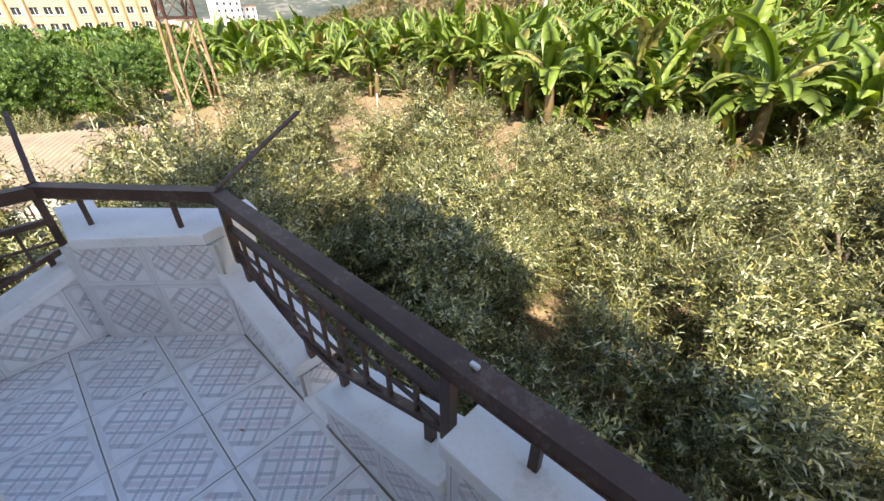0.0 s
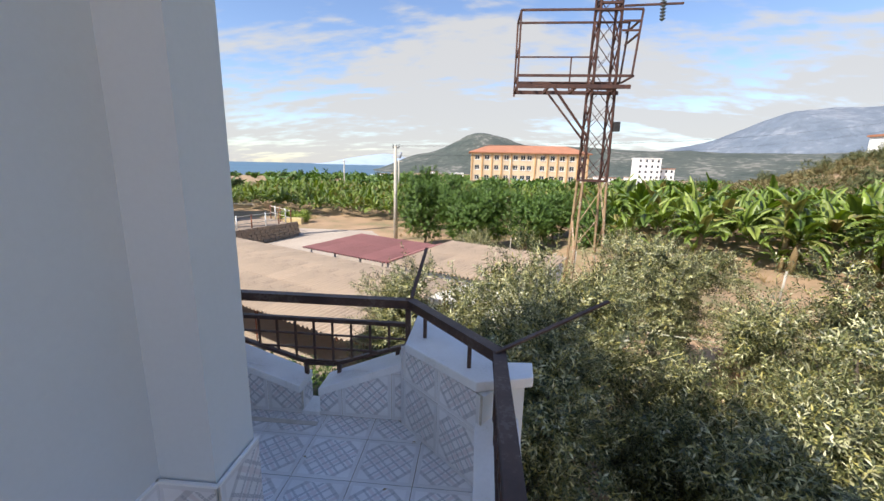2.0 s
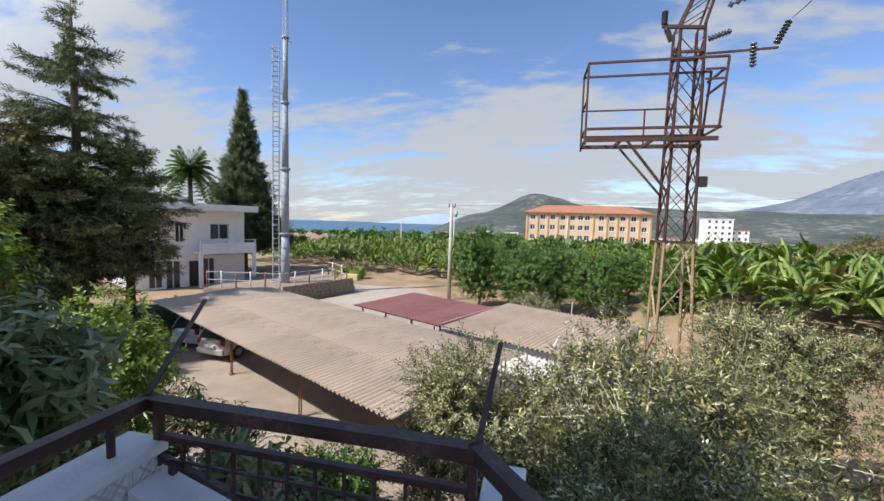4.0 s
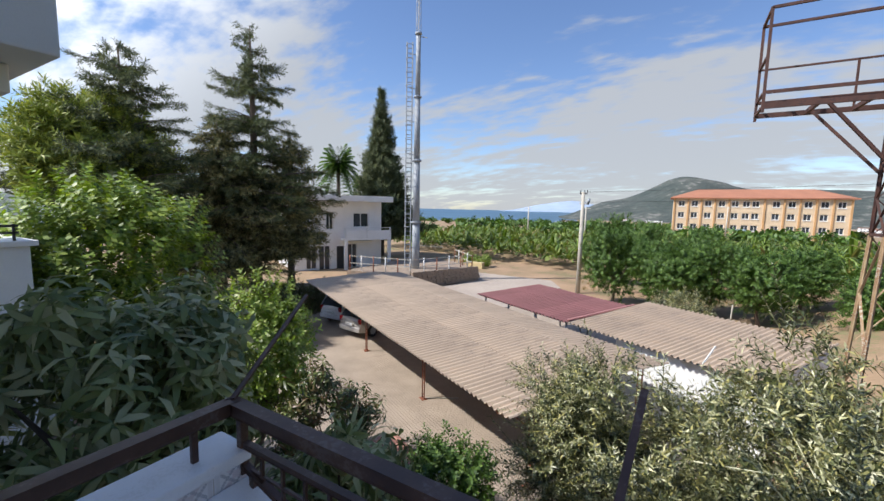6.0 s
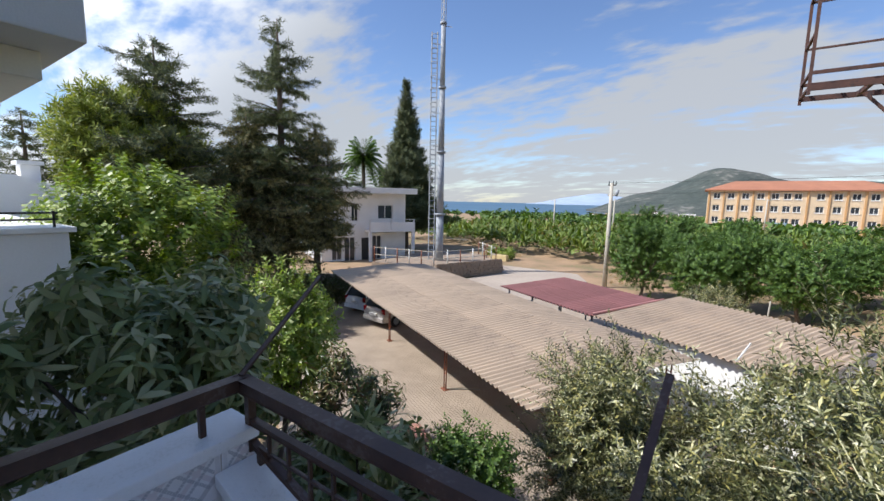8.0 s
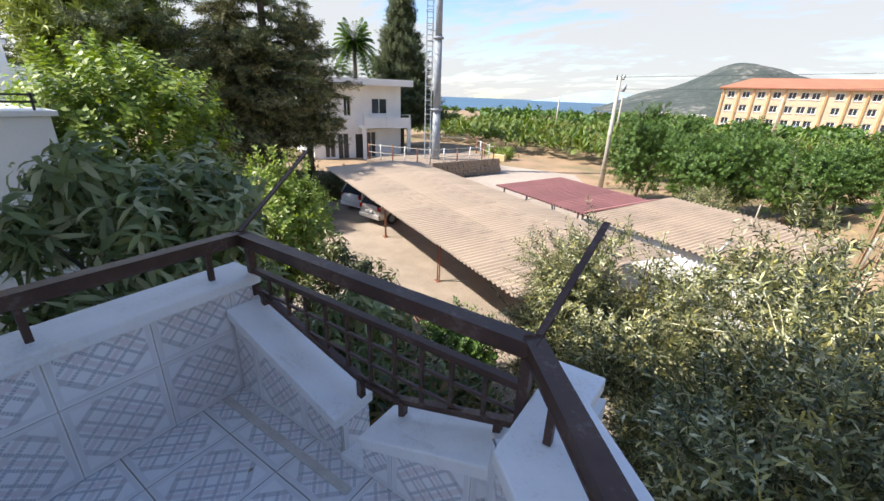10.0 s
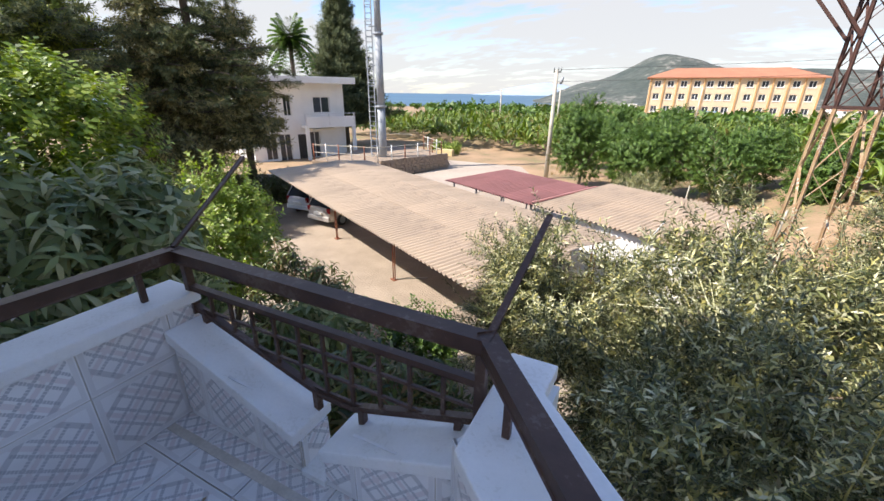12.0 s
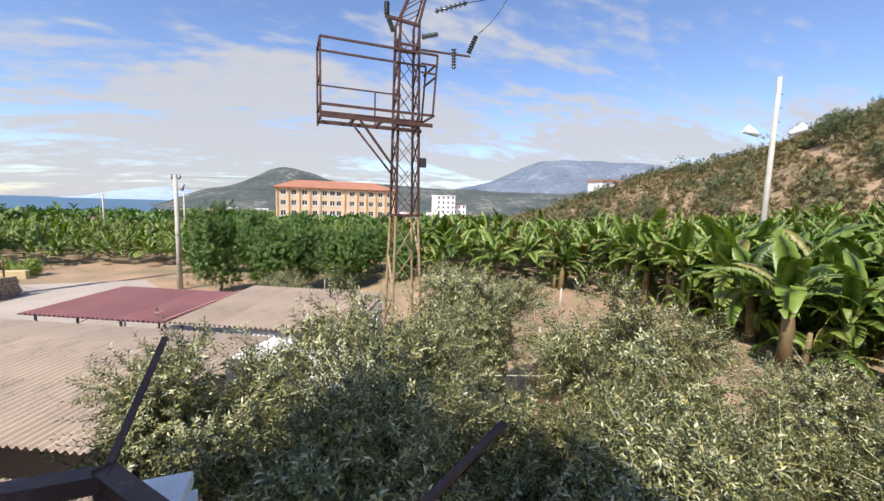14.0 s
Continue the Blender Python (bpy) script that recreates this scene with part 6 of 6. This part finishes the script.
def terrace():
    """Stone retaining wall round the mast, made of single stones."""
    runs = [((-17.9, 26.4), (-15.3, 32.9)), ((-15.3, 32.9), (-19.5, 36.5)), ((-24.0, 25.4), (-17.9, 26.4))]
    vv, ff = prism([(-24.0, 25.45), (-17.95, 26.45), (-15.4, 32.85), (-19.5, 36.4), (-25, 36)][::-1], -5.2, -3.95)
    ob = tagged(link_mesh("wall_terrace", vv, ff, M_STONE), "low stone retaining wall of a raised terrace", "wall", kind="structure")
    stones = []
    for k in range(6):
        bm = bmesh.new()
        add_box(bm, (-0.5, -0.5, -0.5), (0.5, 0.5, 0.5))
        for v in bm.verts:
            v.co += Vector((random.uniform(-0.1, 0.1), random.uniform(-0.1, 0.1), random.uniform(-0.1, 0.1)))
        me = bpy.data.meshes.new("stone")
        bm.to_mesh(me); bm.free()
        me.materials.append(M_STONE)
        stones.append(me)
    for a, b in runs[:1]:
        m, ln = wall_frame(a, b)
        z = -4.95
        while z < -3.75:
            hgt = random.uniform(0.2, 0.3)
            s = 0.0
            while s < ln:
                w = random.uniform(0.3, 0.6)
                share("stone", random.choice(stones), ob, m @ Matrix.Translation((s + w / 2, z + hgt / 2, 0.02)) @ Matrix.Diagonal((w * 0.94, hgt * 0.93, 0.22, 1)))
                s += w
            z += hgt
    # pipe fence on the terrace
    fence = thing("pipe_fence", (0, 0, 0), "light metal pipe fence round the mast terrace", "fence")
    for (a, b), n in zip((((-18.2, 26.6), (-15.7, 32.7)), ((-15.7, 32.7), (-19.3, 36.0)), ((-23.8, 25.6), (-18.2, 26.6))), (5, 4, 5)):
        for k in range(n + 1):
            x, y = a[0] + (b[0] - a[0]) * k / n, a[1] + (b[1] - a[1]) * k / n
            tube("post", [(x, y, -4.0), (x, y, -2.6)], [0.05, 0.05], M_FRAMEW if k % 2 else M_RUSTP, fence, 6)
        for z in (-2.7, -3.3):
            bar("pipe", (*a, z), (*b, z), 0.05, 0.05, M_CONC, fence)
    for x, y in ((-20.4, 41.5), (-18.6, 41.2)):
        bushy("hedge_bush", x, y, -4.4, (0.8, 0.5, 0.5), L_YELLOWG, CITRUS_TWIG, 26, 0.25, 8, "small clipped yellow bush beside the road", "shrub", 0.03)
    tagged(box("planter", (-19.9, 39.6, -5.0), (-17.9, 40.2, -4.35), CREAMB, None, 0.03), "pale yellow painted planter by the road", "planter")


CREAMB = plain("pale yellow masonry", (0.62, 0.50, 0.26), (0.55, 0.44, 0.24), 0.9)
terrace()


def neighbour():
    b = thing("neighbour_house", (0, 0, 0), "white rendered neighbouring house with roof terrace", "house")
    box("wall", (-14.0, -7.0, -5.2), (-8.0, 2.35, 0.92), M_WALLW, b, 0.02)
    box("terrace_kerb", (-14.05, -7.0, 0.922), (-7.93, 2.43, 1.0), M_WALLW, b, 0.01)
    for z in (1.12, 1.22):
        bar("terrace_rail", (-8.05, -6.8, z), (-8.05, 2.25, z), 0.03, 0.03, M_BLACK, b)
    for y in (-6.5, -3.5, -0.6, 2.2):
        bar("rail_post", (-8.05, y, 1.0), (-8.05, y, 1.25), 0.03, 0.03, M_BLACK, b)
    c = thing("neighbour_house", (0, 0, 0), "white stepped house wall with small chimneys", "house")
    v, f = prism([(-9, -5.2), (5.2, -5.2), (5.2, 0.9), (4.2, 1.55), (3.0, 1.95), (-9, 2.6)], 0, 5)
    w = link_mesh("wall", v, f, M_WALLW, c)
    w.matrix_basis = Matrix(((0, 0, -1, -15.0), (1, 0, 0, 0), (0, 1, 0, 0), (0, 0, 0, 1)))
    for y, z0, z1 in ((2.2, 1.9, 3.3), (0.6, 1.9, 3.6), (3.35, 1.7, 2.25)):
        k = box("chimney", (-15.9, y - 0.2, z0), (-15.4, y + 0.2, z1), M_WALLW, c, 0.02)
        box("chimney_cap", (-15.98, y - 0.27, z1), (-15.32, y + 0.27, z1 + 0.1), M_WALLW, k)


neighbour()


def far_house(x, y, w, d, h, material, roof, label, storeys=3):
    gz = float(ground_z(x, y)) - 0.5
    b = thing("far_building", (x, y, gz), label, "building", "far buildings on the plain")
    n = max(2, int(w / 3.5))
    op = [(w * (k + 0.3) / n, h * (r + 0.35) / storeys, w * (k + 0.7) / n, h * (r + 0.8) / storeys) for k in range(n) for r in range(storeys)]
    v, f = facade(w, h, op, 0.4)
    m = Matrix(((1, 0, 0, -w / 2), (0, 0, -1, -d / 2), (0, 1, 0, 0), (0, 0, 0, 1)))
    q = link_mesh("wall", v, f, material, b); q.matrix_basis = m
    for o in op:
        g = link_mesh("window", [(o[0], o[1], -0.3), (o[2], o[1], -0.3), (o[2], o[3], -0.3), (o[0], o[3], -0.3)], [(0, 1, 2, 3)], M_GLASS, b); g.matrix_basis = m
    box("wall", (-w / 2, -d / 2 + 0.41, 0), (w / 2, d / 2, h - 0.01), material, b)
    box("roof", (-w / 2 - 0.4, -d / 2 - 0.4, h), (w / 2 + 0.4, d / 2 + 0.4, h + 0.5), roof, b)


far_house(128, 325, 17, 12, 20, M_WALLW, M_WALLW, "white apartment block beyond the banana fields", 5)
far_house(143, 330, 12, 12, 13, M_WALLW, M_ROOF, "white house beyond the banana fields", 3)
far_house(100, 104.7, 11, 7, 3.6, M_WALLW, M_ROOF, "small white house with red roof on the slope", 1)
for i in range(26):
    az = radians(rng.uniform(-15, 30))
    r = rng.uniform(420, 1000)
    far_house(r * math.sin(az), r * math.cos(az), rng.uniform(8, 26), 8, rng.uniform(3.5, 8), M_WALLW, M_ROOF if i % 3 else M_WALLW, "pale building in the distant town", 2)
for x, y, z in ((-15, 78, 2.2), (-30, 90, 2.0), (9, 110, 3.0)):
    p, h = concrete_pole(x, y, float(ground_z(x, y)), z, "distant pale utility pole on the plain")
    bar("crossarm", (-0.8, 0, h - 0.3), (0.8, 0, h - 0.3), 0.1, 0.1, M_CONC, p)

# fence posts in the orchard
for x, y in ((8.0, 10.1), (6.2, 21.5), (9.5, 21.0), (3.2, 29.0), (12.2, 14.5)):
    z = float(ground_z(x, y))
    tagged(tube("fence_post", [(x, y, z - 0.1), (x + 0.05, y, z + 1.25)], [0.045, 0.04], M_CONC, None, 7), "thin pale concrete fence post in the orchard", "post", "orchard fence posts")

# pavers nearest to the house, each one a piece; a red patch among them
pm = bpy.data.meshes.new("paver")
pv, pf = prism([(-0.095, -0.045), (0.095, -0.045), (0.095, 0.045), (-0.095, 0.045)], 0.0, 0.012)
pm.from_pydata(pv, [], pf)
pm.materials.append(M_PAVE)
pr = pm.copy()
pr.materials[0] = M_PAVER
rows_v, rows_f = [[], []], [[], []]
built = 0
for j in range(-22, 60):
    for i in range(-4, 55):
        u, v = 0.2 * i + (0.1 if j % 2 else 0), 0.1 * j
        if not (-1.0 < u < 10.2 and -2.2 < v < 3.6):
            continue
        red = 2.6 < u < 4.2 and -1.6 < v < -0.5
        if 2.0 < u < 6.2 and -1.9 < v < -0.45 and built < 300:
            share("paver", pr if red else pm, pave, Matrix.Translation((u, v, gl - 0.0115 + random.uniform(0, 0.002))))
            built += 1
        else:
            k = 1 if red else 0
            b = len(rows_v[k])
            dz = gl - 0.0115 + random.uniform(0, 0.002)
            rows_v[k] += [(x + u, y + v, z + dz) for x, y, z in pv]
            rows_f[k] += [tuple(q + b for q in f) for f in pf]
for k, mt in ((0, M_PAVE), (1, M_PAVER)):
    if rows_v[k]:
        ob = link_mesh("pavers", rows_v[k], rows_f[k], mt, pave)
        ob["kind"] = "stuff"
